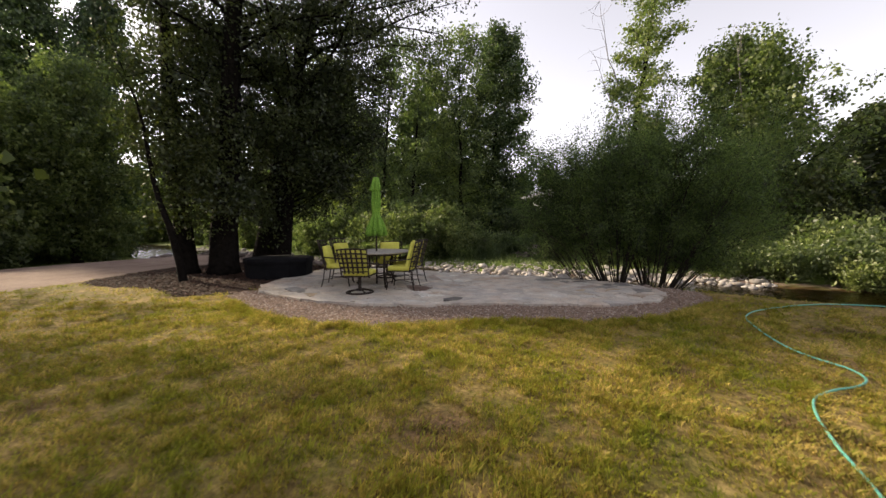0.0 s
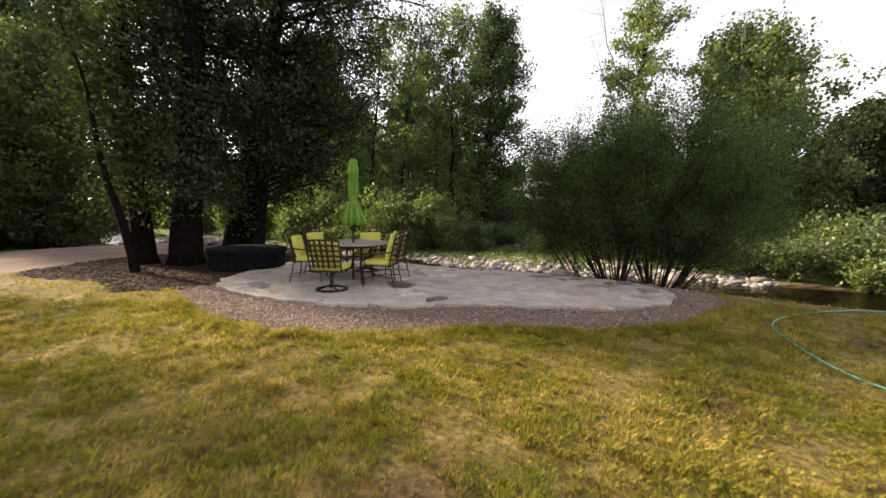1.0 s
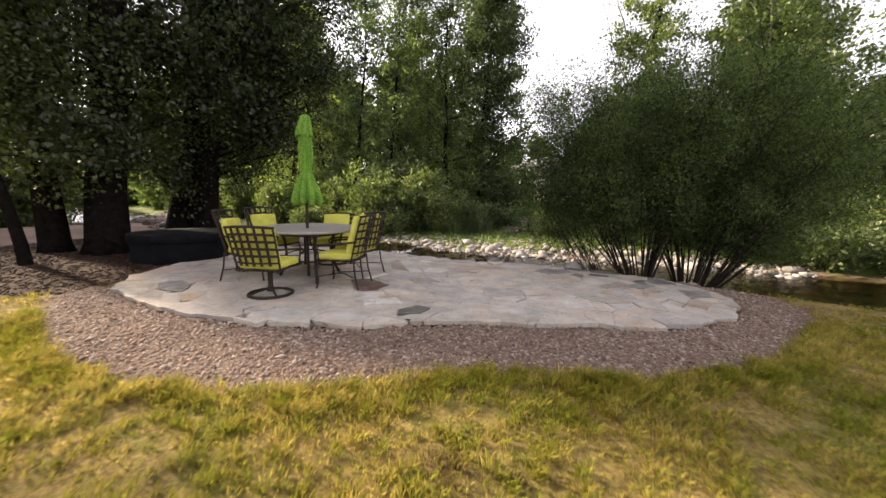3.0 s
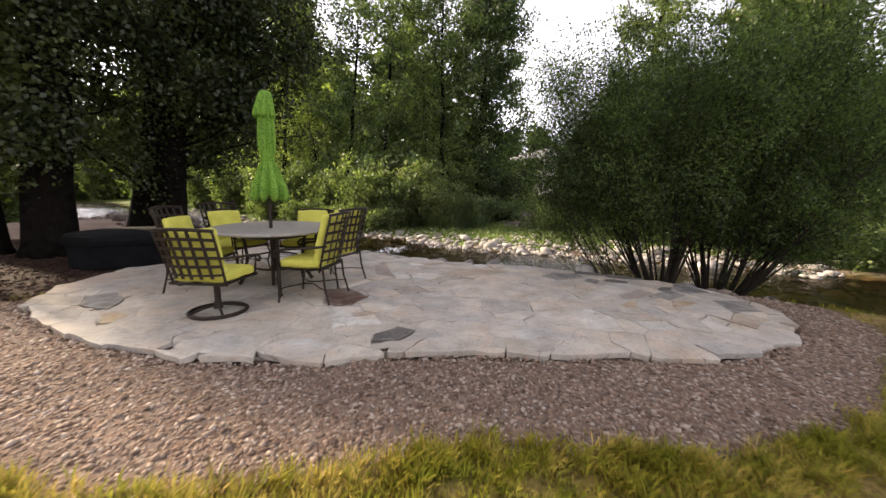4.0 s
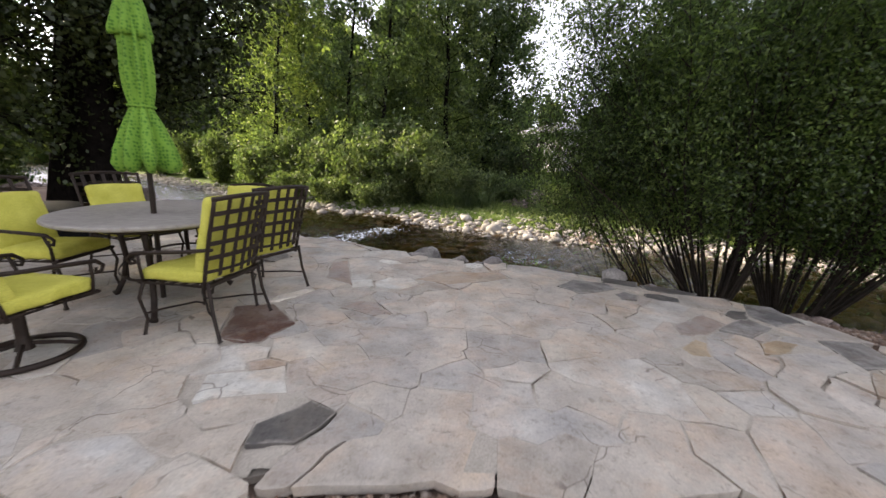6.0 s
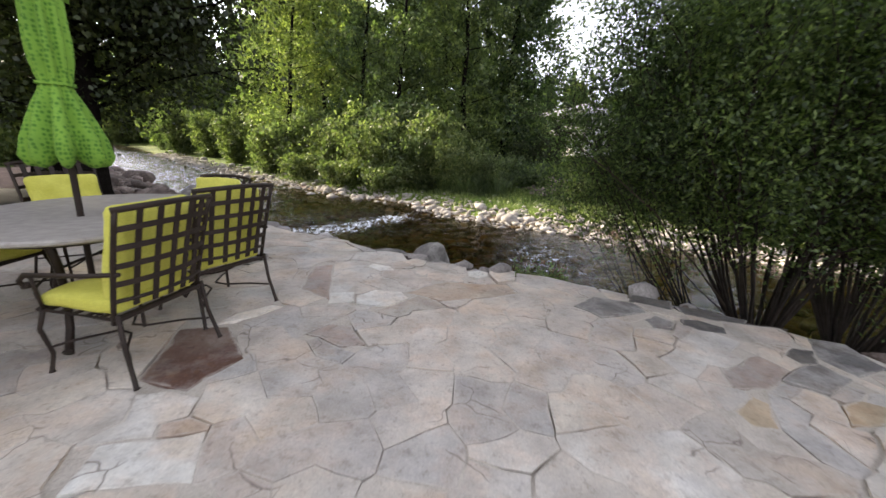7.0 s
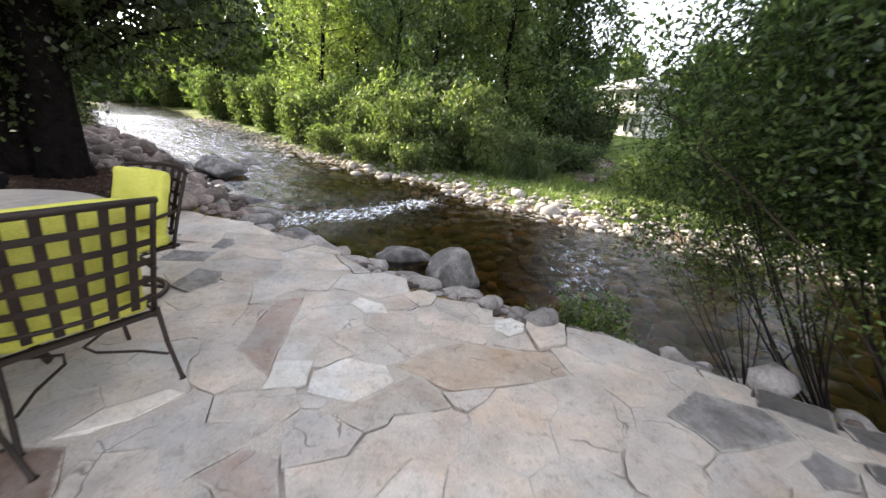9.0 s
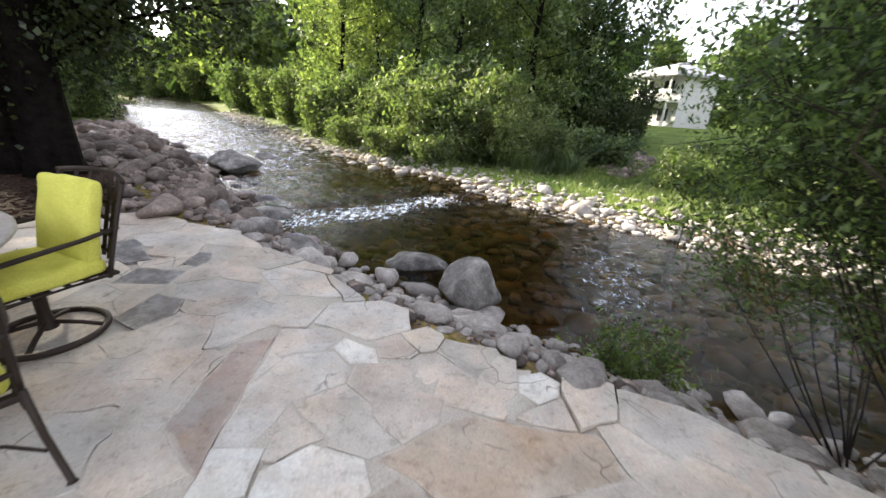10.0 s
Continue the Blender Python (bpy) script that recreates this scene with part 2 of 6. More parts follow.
M_FLAG_WHITE = stone_mat("pale_sandstone", [(0.0, (0.70, 0.685, 0.65)), (1.0, (0.76, 0.745, 0.715))])
M_MORTAR = simple("sandy_mortar", [(0.3, (0.45, 0.405, 0.345)), (0.7, (0.55, 0.50, 0.435))], 5, 0.95, bumps=0.6, fine=90, dist=0.01)


def gravel_mat():
    m, n, l, p = mat("pink_grey_gravel", 0.85)
    r = n.new("ShaderNodeNewGeometry").outputs["Random Per Island"]
    c = ramp(n, l, r, [(0.0, (0.085, 0.058, 0.044)), (0.25, (0.27, 0.175, 0.125)), (0.5, (0.19, 0.145, 0.12)), (0.75, (0.35, 0.25, 0.19)), (1.0, (0.44, 0.38, 0.33))])
    l.new(c, p.inputs["Base Color"])
    return m


M_GRAVEL = gravel_mat()
GREEN, STRAW, EARTH = (0.215, 0.235, 0.030), (0.60, 0.45, 0.15), (0.14, 0.085, 0.056)


WORN = (0.05, 2.45, -0.1)


def lawn_colour(n, l):
    """Green with straw-coloured and bare worn patches."""
    pos = n.new("ShaderNodeNewGeometry").outputs["Position"]
    a = noise_node(n, l, 0.75, 5.0, 0.65, pos)
    b = noise_node(n, l, 3.4, 4.0, 0.6, pos)
    c = ramp(n, l, a, [(0.34, GREEN), (0.50, (0.30, 0.235, 0.045)), (0.64, STRAW)])
    c = mixc(n, l, ramp(n, l, b, [(0.48, (0, 0, 0)), (0.66, (0.85, 0.85, 0.85))]), c, STRAW)
    c = mixc(n, l, ramp(n, l, noise_node(n, l, 5.6, 3.0, 0.6, pos), [(0.50, (0, 0, 0)), (0.66, (0.8, 0.8, 0.8))]), c, GREEN)
    worn = noise_node(n, l, 1.3, 4.0, 0.6, pos)
    bare = n.new("ShaderNodeVectorMath")
    bare.operation = 'DISTANCE'
    bare.inputs[1].default_value = WORN
    l.new(pos, bare.inputs[0])
    near = n.new("ShaderNodeMath")
    near.operation = 'ADD'
    l.new(bare.outputs["Value"], near.inputs[0])
    l.new(worn, near.inputs[1])
    c = mixc(n, l, ramp(n, l, near.outputs[0], [(0.62, (0.8, 0.8, 0.8)), (0.95, (0, 0, 0))]), c, EARTH)
    return mixc(n, l, ramp(n, l, worn, [(0.57, (0, 0, 0)), (0.68, (0.75, 0.75, 0.75))]), c, EARTH)


def grass_mat():
    m = bpy.data.materials.new("grass_blade")
    m.use_nodes = True
    n, l = m.node_tree.nodes, m.node_tree.links
    n.remove(n["Principled BSDF"])
    c = lawn_colour(n, l)
    r = ramp(n, l, n.new("ShaderNodeNewGeometry").outputs["Random Per Island"], [(0.0, (0.6, 0.68, 0.6)), (0.7, (1.05, 1.05, 1.0)), (1.0, (1.35, 1.28, 1.2))])
    lime = n.new("ShaderNodeMath")
    lime.operation = 'FRACT'
    spread = n.new("ShaderNodeMath")
    spread.operation = 'MULTIPLY'
    spread.inputs[1].default_value = 37.0
    l.new(n.new("ShaderNodeNewGeometry").outputs["Random Per Island"], spread.inputs[0])
    l.new(spread.outputs[0], lime.inputs[0])
    c = mixc(n, l, ramp(n, l, lime.outputs[0], [(0.55, (0, 0, 0)), (0.75, (0.75, 0.75, 0.75))]), c, (0.27, 0.295, 0.04))
    c = mixc(n, l, 1.0, c, r, 'MULTIPLY')
    d, t, mx = n.new("ShaderNodeBsdfDiffuse"), n.new("ShaderNodeBsdfTranslucent"), n.new("ShaderNodeMixShader")
    mx.inputs[0].default_value = 0.4
    l.new(c, d.inputs["Color"])
    l.new(c, t.inputs["Color"])
    l.new(d.outputs[0], mx.inputs[1])
    l.new(t.outputs[0], mx.inputs[2])
    l.new(mx.outputs[0], n["Material Output"].inputs["Surface"])
    return m


M_GRASS = grass_mat()


def ground_mat():
    """One sheet of ground: lawn, pebble bed, bark mulch, gravel drive and river bed by zone."""
    m, n, l, p = mat("ground", 0.95, 0.0, 0.15)
    pos = n.new("ShaderNodeNewGeometry").outputs["Position"]
    zone = n.new("ShaderNodeAttribute")
    zone.attribute_name = "zone"
    sep = n.new("ShaderNodeSeparateColor")
    l.new(zone.outputs["Color"], sep.inputs[0])
    fine = noise_node(n, l, 45, 4.0, 0.7, pos)
    cell = n.new("ShaderNodeTexVoronoi")
    cell.inputs["Scale"].default_value = 34.0
    l.new(pos, cell.inputs["Vector"])
    g = ramp(n, l, fine, [(0.3, (0.6, 0.6, 0.6)), (0.7, (1.2, 1.2, 1.2))])
    lush = n.new("ShaderNodeAttribute")
    lush.attribute_name = "lush"
    turf = mixc(n, l, lush.outputs["Fac"], mixc(n, l, 0.52, lawn_colour(n, l), EARTH), ramp(n, l, noise_node(n, l, 0.6, 4.0, 0.6, pos), [(0.35, (0.07, 0.12, 0.02)), (0.65, (0.16, 0.21, 0.045))]))
    tuft = ramp(n, l, noise_node(n, l, 16, 5.0, 0.7, pos), [(0.32, (0.45, 0.42, 0.4)), (0.62, (1.3, 1.3, 1.25))])
    lawn = mixc(n, l, 1.0, mixc(n, l, 1.0, turf, tuft, 'MULTIPLY'), g, 'MULTIPLY')
    sepc = n.new("ShaderNodeSeparateColor")
    l.new(cell.outputs["Color"], sepc.inputs[0])
    grav = ramp(n, l, sepc.outputs[0], [(0.0, (0.08, 0.055, 0.042)), (0.4, (0.20, 0.13, 0.098)), (0.7, (0.16, 0.125, 0.105)), (1.0, (0.30, 0.22, 0.17))])
    road = mixc(n, l, 1.0, ramp(n, l, noise_node(n, l, 0.9, 4.0, 0.6, pos), [(0.35, (0.22, 0.15, 0.12)), (0.65, (0.31, 0.23, 0.185))]), g, 'MULTIPLY')
    mulch = mixc(n, l, 1.0, ramp(n, l, noise_node(n, l, 20, 4.0, 0.7, pos), [(0.35, (0.020, 0.013, 0.009)), (0.62, (0.062, 0.034, 0.022)), (0.74, (0.16, 0.10, 0.065))]), g, 'MULTIPLY')
    bed = mixc(n, l, 1.0, ramp(n, l, noise_node(n, l, 2.6, 5.0, 0.7, pos), [(0.35, (0.022, 0.013, 0.005)), (0.55, (0.07, 0.042, 0.012)), (0.72, (0.17, 0.105, 0.03))]), g, 'MULTIPLY')
    c = mixc(n, l, sep.outputs[0], lawn, grav)
    c = mixc(n, l, sep.outputs[1], c, mulch)
    c = mixc(n, l, sep.outputs[2], c, bed)
    c = mixc(n, l, zone.outputs["Alpha"], road, c)
    l.new(c, p.inputs["Base Color"])
    bump(n, l, p, fine, 0.6, 0.03)
    return m


M_GROUND = ground_mat()


def water_mat():
    """Clear amber water: Fresnel gloss over the brown bed, broken white where the stream drops."""
    m = bpy.data.materials.new("stream_water")
    m.use_nodes = True
    n, l = m.node_tree.nodes, m.node_tree.links
    n.remove(n["Principled BSDF"])
    pos = n.new("ShaderNodeNewGeometry").outputs["Position"]
    w1 = noise_node(n, l, 5.0, 5.0, 0.65, pos, (0.75, 1.4, 1.0))
    chop = n.new("ShaderNodeAttribute")
    chop.attribute_name = "chop"
    b = n.new("ShaderNodeBump")
    b.inputs["Strength"].default_value, b.inputs["Distance"].default_value = 0.85, 0.085
    w2 = noise_node(n, l, 1.5, 3.0, 0.55, pos, (0.7, 1.6, 1.0))
    both = n.new("ShaderNodeMath")
    both.operation = 'MULTIPLY_ADD'
    l.new(w2, both.inputs[0])
    both.inputs[1].default_value = 2.2
    l.new(w1, both.inputs[2])
    l.new(both.outputs[0], b.inputs["Height"])
    l.new(chop.outputs["Fac"], b.inputs["Strength"])
    tr, gl, df = n.new("ShaderNodeBsdfTransparent"), n.new("ShaderNodeBsdfGlossy"), n.new("ShaderNodeBsdfDiffuse")
    tr.inputs["Color"].default_value = (0.74, 0.60, 0.34, 1)
    gl.inputs["Roughness"].default_value = 0.09
    df.inputs["Color"].default_value = (0.88, 0.90, 0.92, 1)
    l.new(b.outputs[0], gl.inputs["Normal"])
    fr = n.new("ShaderNodeFresnel")
    fr.inputs["IOR"].default_value = 1.33
    l.new(b.outputs[0], fr.inputs["Normal"])
    mx, mf = n.new("ShaderNodeMixShader"), n.new("ShaderNodeMixShader")
    l.new(fr.outputs[0], mx.inputs[0])
    l.new(tr.outputs[0], mx.inputs[1])
    l.new(gl.outputs[0], mx.inputs[2])
    foam = n.new("ShaderNodeAttribute")
    foam.attribute_name = "foam"
    fn = noise_node(n, l, 9.0, 8.0, 0.78, pos, (1.25, 0.8, 1.0))
    mul = n.new("ShaderNodeMath")
    mul.operation = 'MULTIPLY'
    rise = n.new("ShaderNodeMath")
    rise.operation = 'MULTIPLY_ADD'
    l.new(foam.outputs["Fac"], rise.inputs[0])
    rise.inputs[1].default_value = 0.2
    l.new(fn, rise.inputs[2])
    l.new(ramp(n, l, foam.outputs["Fac"], [(0.02, (0, 0, 0)), (0.1, (1, 1, 1))]), mul.inputs[0])
    l.new(ramp(n, l, rise.outputs[0], [(0.67, (0, 0, 0)), (0.77, (1, 1, 1))]), mul.inputs[1])
    l.new(mul.outputs[0], mf.inputs[0])
    l.new(mx.outputs[0], mf.inputs[1])
    l.new(df.outputs[0], mf.inputs[2])
    l.new(mf.outputs[0], n["Material Output"].inputs["Surface"])
    return m


M_WATER = water_mat()


# ---- geometry helpers ----
class Geo:
    """Vertices and faces of one part."""

    def __init__(self):
        self.v, self.f = [], []

    def add(self, vs, fs):
        k = len(self.v)
        self.v += [tuple(p) for p in vs]
        self.f += [tuple(i + k for i in f) for f in fs]
        return self

    def tube(self, pts, rad, sides=6, closed=False, flat=1.0):
        pts = [Vector(p) for p in pts]
        n = len(pts)
        rads = rad if isinstance(rad, (list, tuple)) else [rad] * n
        vs, fs, ref = [], [], None
        for i, p in enumerate(pts):
            a, b = (pts[i - 1], pts[(i + 1) % n]) if closed else (pts[max(i - 1, 0)], pts[min(i + 1, n - 1)])
            d = (b - a).normalized()
            if ref is None:
                ref = d.orthogonal().normalized() if abs(d.z) > 0.95 else d.cross(Vector((0, 0, 1))).normalized()
            u = (ref - d * ref.dot(d)).normalized()
            ref, w = u, d.cross(u)
            for k in range(sides):
                t = 2 * math.pi * (k + 0.5) / sides
                vs.append(p + u * math.cos(t) * rads[i] + w * math.sin(t) * rads[i] * flat)
        for i in range(n if closed else n - 1):
            j = (i + 1) % n
            for k in range(sides):
                q = (k + 1) % sides
                fs.append((i * sides + k, i * sides + q, j * sides + q, j * sides + k))
        if not closed:
            fs.append(tuple(range(sides))[::-1])
            fs.append(tuple((n - 1) * sides + k for k in range(sides)))
        return self.add(vs, fs)

    def box(self, c, s, m=None):
        vs = [Vector((c[0] + sx * s[0] / 2, c[1] + sy * s[1] / 2, c[2] + sz * s[2] / 2)) for sx in (-1, 1) for sy in (-1, 1) for sz in (-1, 1)]
        if m is not None:
            vs = [m @ p for p in vs]
        return self.add(vs, [(0, 1, 3, 2), (4, 6, 7, 5), (0, 4, 5, 1), (2, 3, 7, 6), (0, 2, 6, 4), (1, 5, 7, 3)])

    def lathe(self, prof, sides=24, squash=None):
        vs = [(r * math.cos(2 * math.pi * k / sides), r * math.sin(2 * math.pi * k / sides), z) for r, z in prof for k in range(sides)]
        fs = [(i * sides + k, i * sides + (k + 1) % sides, (i + 1) * sides + (k + 1) % sides, (i + 1) * sides + k) for i in range(len(prof) - 1) for k in range(sides)]
        fs += [tuple(range(sides))[::-1], tuple((len(prof) - 1) * sides + k for k in range(sides))]
        return self.add(vs, fs)

    def pillow(self, c, s, r, m=None, puff=0.0, n=7):
        """A cushion: a box with rounded edges, a little swollen."""
        seen, vs, fs = {}, [], []
        half = [a / 2 for a in s]

        def put(p):
            key = tuple(round(a, 4) for a in p)
            if key not in seen:
                q = [math.copysign(max(0, abs(p[i]) * half[i] - (half[i] - (half[i] - r))), p[i]) for i in range(3)]
                core = [max(-half[i] + r, min(half[i] - r, p[i] * half[i])) for i in range(3)]
                off = Vector([p[i] * half[i] - core[i] for i in range(3)])
                if off.length > 1e-6:
                    off = off.normalized() * r
                q = Vector(core) + off
                big = sorted(range(3), key=lambda i: s[i])
                q[big[0]] += math.copysign(puff, p[big[0]]) * (1 - p[big[1]] ** 2) * (1 - p[big[2]] ** 2)
                q += Vector(c)
                seen[key] = len(vs)
                vs.append(m @ q if m is not None else q)
            return seen[key]

        for ax in range(3):
            u, w = (ax + 1) % 3, (ax + 2) % 3
            for sg in (-1, 1):
                for i in range(n):
                    for j in range(n):
                        quad = []
                        for a, b in ((i, j), (i + 1, j), (i + 1, j + 1), (i, j + 1)):
                            p = [0, 0, 0]
                            p[ax], p[u], p[w] = sg, 2 * a / n - 1, 2 * b / n - 1
                            quad.append(put(p))
                        fs.append(tuple(quad if sg > 0 else quad[::-1]))
        return self.add(vs, fs)

    def mesh(self, name, material, smooth=False):
        me = bpy.data.meshes.new(name)
        me.from_pydata(self.v, [], self.f)
        me.materials.append(material)
        if smooth:
            me.shade_smooth()
        return me


def part(name, geo, material, parent, label="", smooth=False):
    ob = new(name, geo.mesh(name, material, smooth))
    ob.parent = parent
    return tagged(ob, label) if label else ob


def thing(name, label, category, group="", kind="", at=None):
    ob = new(name)
    ob.empty_display_size = 0.2
    if at is not None:
        ob.matrix_world = at
    return tagged(ob, label, category, group, kind)


def array_mesh(name, verts, faces, material, smooth=False):
    """A mesh from numpy arrays; all faces have the same number of corners."""
    me = bpy.data.meshes.new(name)
    k = faces.shape[1]
    me.vertices.add(len(verts))
    me.vertices.foreach_set("co", np.asarray(verts, np.float32).ravel())
    me.loops.add(faces.size)
    me.loops.foreach_set("vertex_index", faces.astype(np.int32).ravel())
    me.polygons.add(len(faces))
    me.polygons.foreach_set("loop_start", np.arange(0, faces.size, k, dtype=np.int32))
    me.update(calc_edges=True)
    me.materials.append(material)
    if smooth:
        me.shade_smooth()
    return me


# ---- the lie of the land ----
WATER_Z = -0.95
NEAR_EDGE = [(60, -26), (30, -6), (18, 1.5), (12, 5.6), (9.5, 7.6), (7.6, 8.9), (6.0, 10.0), (4.3, 11.0), (2.2, 11.8), (1.0, 12.2), (-0.5, 12.8), (-1.4, 13.25), (-2.8, 14.0), (-5.2, 16.0), (-8.4, 18.6), (-15.7, 23.8), (-26.5, 31.8), (-44, 47), (-58, 58.5), (-74, 68), (-100, 74), (-300, 84)]
FAR_EDGE = [(70, -14), (40, 1), (22, 8.5), (15, 11.6), (12, 13.4), (9.3, 15.2), (7.1, 15.8), (4.8, 16.9), (3.0, 18.0), (1.0, 19.2), (-1.1, 20.6), (-3.5, 21.8), (-6.3, 23.4), (-10.2, 26.6), (-14.9, 30.2), (-24, 38.8), (-33, 47.3), (-46, 61), (-58, 71), (-76, 81), (-105, 88), (-300, 100)]
PATIO = [(-3.9, 7.6), (-3.2, 7.1), (-2.7, 6.8), (-2.0, 6.57), (-1.54, 6.4), (-0.82, 6.38), (-0.3, 6.34), (0.15, 6.52), (1.0, 6.55), (1.6, 6.5), (2.06, 6.56), (2.81, 6.45), (3.37, 6.59), (4.16, 6.92), (4.55, 7.3), (4.72, 7.75), (4.75, 8.2), (4.5, 8.8), (4.1, 9.2), (3.4, 9.55), (2.86, 9.85), (2.2, 10.12), (1.4, 10.28), (0.8, 10.36), (0.47, 10.54), (-0.1, 10.8), (-0.55, 11.1), (-1.23, 11.3), (-1.8, 11.6), (-3.0, 11.7), (-3.7, 11.3), (-4.0, 10.3), (-4.2, 9.0), (-4.15, 8.2)]
PEBBLES = [(-4.6, 7.6), (-3.9, 6.6), (-3.37, 6.05), (-2.6, 5.47), (-1.9, 5.19), (-0.6, 5.05), (0.05, 5.2), (0.82, 5.45), (1.6, 5.38), (2.1, 5.27), (2.71, 5.43), (3.46, 5.67), (4.3, 6.2), (5.0, 6.75), (5.5, 7.4), (5.6, 8.1), (5.2, 8.9), (4.6, 9.3), (3, 8), (0, 8), (-3.6, 8.0)]
MULCH = [(-8.9, 9.2), (-9.0, 10.3), (-8.6, 12.2), (-7.2, 13.3), (-5.6, 13.4), (-4.5, 12.6), (-3.6, 12.0), (-3.7, 11.3), (-4.0, 10.3), (-4.2, 9.0), (-4.1, 8.0), (-4.3, 7.3), (-5.4, 7.1), (-6.3, 7.9), (-7.9, 8.2), (-8.7, 8.6)]
DRIVE = [(-60, -4), (-30, 1.5), (-14, 4.6), (-9.6, 6.9), (-8.9, 8.6), (-9.0, 10.3), (-8.6, 12.2), (-7.2, 13.3), (-8.0, 16.2), (-12, 19.8), (-16, 20.5), (-21, 18.5), (-24, 14.5), (-60, 10)]


def lie(x, y):
    """Height of the level ground on this side, falling gently to the right."""
    return -0.02 * 14 * np.tanh(x / 14) + 0.02 * 16 * np.tanh((y - 7) / 16)


def inside(poly, x, y):
    r = np.zeros(np.shape(x), bool)
    for (ax, ay), (bx, by) in zip(poly, poly[1:] + poly[:1]):
        cut = ((ay > y) != (by > y))
        r ^= cut & (x < (bx - ax) * (y - ay) / ((by - ay) if by != ay else 1e-9) + ax)
    return r


def away(line, x, y, closed=False):
    """Distance to a line of points."""
    d = np.full(np.shape(x), 1e9)
    for (ax, ay), (bx, by) in zip(line, line[1:] + (line[:1] if closed else [])):
        ux, uy = bx - ax, by - ay
        t = np.clip(((x - ax) * ux + (y - ay) * uy) / (ux * ux + uy * uy), 0, 1)
        d = np.minimum(d, np.hypot(x - ax - t * ux, y - ay - t * uy))
    return d


RIVER = NEAR_EDGE + FAR_EDGE[::-1]
NEARSIDE = NEAR_EDGE + [(-400, 84), (-400, -400), (400, -400), (400, -26)]


def step(a, b, v):
    t = np.clip((v - a) / (b - a), 0, 1)
    return t * t * (3 - 2 * t)


def wobble(x, y, s, seed=0):
    return (np.sin(x * s + seed) * np.cos(y * s * 1.13 + seed * 2) + 0.6 * np.sin(x * s * 2.3 - y * s * 1.7 + seed * 3) + 0.35 * np.sin(x * s * 4.1 + y * s * 3.7 + seed)) / 1.95


def height(x, y):
    x, y = np.asarray(x, float), np.asarray(y, float)
    wet, near = inside(RIVER, x, y), inside(NEARSIDE, x, y)
    dn, df = away(NEAR_EDGE, x, y), away(FAR_EDGE, x, y)
    base = lie(x, y) - 0.035 + 0.012 * wobble(x, y, 1.9)
    base = base - 0.9 * step(12, 27, np.hypot(x, y - 8)) * step(-2, -8, x) + step(60, 170, np.hypot(x, y)) * 2.0
    hn = WATER_Z + (base - WATER_Z) * step(-0.1, 1.9, dn)
    hn = np.where(inside(PATIO, x, y), np.minimum(hn, base - 0.05), hn)
    hf = WATER_Z + 0.32 * step(0, 2.2, df) + 0.35 * step(2.0, 9, df) + 1.2 * step(9, 40, df) + 3.5 * step(50, 160, df) + 0.05 * wobble(x, y, 0.9, 3)
    hw = WATER_Z - 0.42 * step(0, 1.6, np.minimum(dn, df)) + 0.06 * wobble(x, y, 2.2, 5)
    return np.where(wet, hw, np.where(near, hn, hf))


def hz(x, y):
    return float(height(np.array([x]), np.array([y]))[0])


def top(x, y):
    """Patio surface."""
    return float(lie(x, y))


def graded(lo, hi, fine_lo, fine_hi, d):
    a = list(np.arange(fine_lo, fine_hi, d))
    s, v = d, fine_hi
    while v < hi:
        a.append(v)
        s *= 1.13
        v += s
    a.append(hi)
    s, v = d, fine_lo - d
    while v > lo:
        a.insert(0, v)
        s *= 1.13
        v -= s
    return np.array([lo] + a)


def grid(xs, ys):
    X, Y = np.meshgrid(xs, ys)
    nx, ny = len(xs), len(ys)
    i = (np.arange(ny - 1)[:, None] * nx + np.arange(nx - 1)[None, :]).ravel()
    return X.ravel(), Y.ravel(), np.stack([i, i + 1, i + nx + 1, i + nx], 1)


def make_ground():
    X, Y, F = grid(graded(-900, 900, -9, 9.5, 0.14), graded(-300, 1200, 0.0, 22, 0.14))
    me = array_mesh("ground", np.stack([X, Y, height(X, Y)], 1), F, M_GROUND, True)
    near = inside(NEARSIDE, X, Y)
    peb = inside(PEBBLES, X, Y) | inside(PATIO, X, Y)
    mul = inside(MULCH, X, Y)
    dn = away(NEAR_EDGE, X, Y)
    df = away(FAR_EDGE, X, Y)
    bed = inside(RIVER, X, Y) | (near & (dn < 0.12)) | (~near & (df < 0.3))
    peb = peb | (near & (dn < 1.5) & (X < 5.5) & ~bed) | (~near & (df < 0.95 + 0.5 * wobble(X, Y, 0.7)) & ~bed)
    road = inside(DRIVE, X, Y) & ~mul & ~bed
    col = np.stack([peb & ~bed, mul & ~peb & ~bed, bed, ~road], 1).astype(np.float32)
    at = me.color_attributes.new("zone", 'FLOAT_COLOR', 'POINT')
    at.data.foreach_set("color", col.ravel())
    me.attributes.new("lush", 'FLOAT', 'POINT').data.foreach_set("value", ((~near) | (np.hypot(X, Y - 8) > 17)).astype(np.float32))
    tagged(new("ground", me), "lawn with gravel drive, mulch bed and stream bed", "ground", kind="structure")


make_ground()


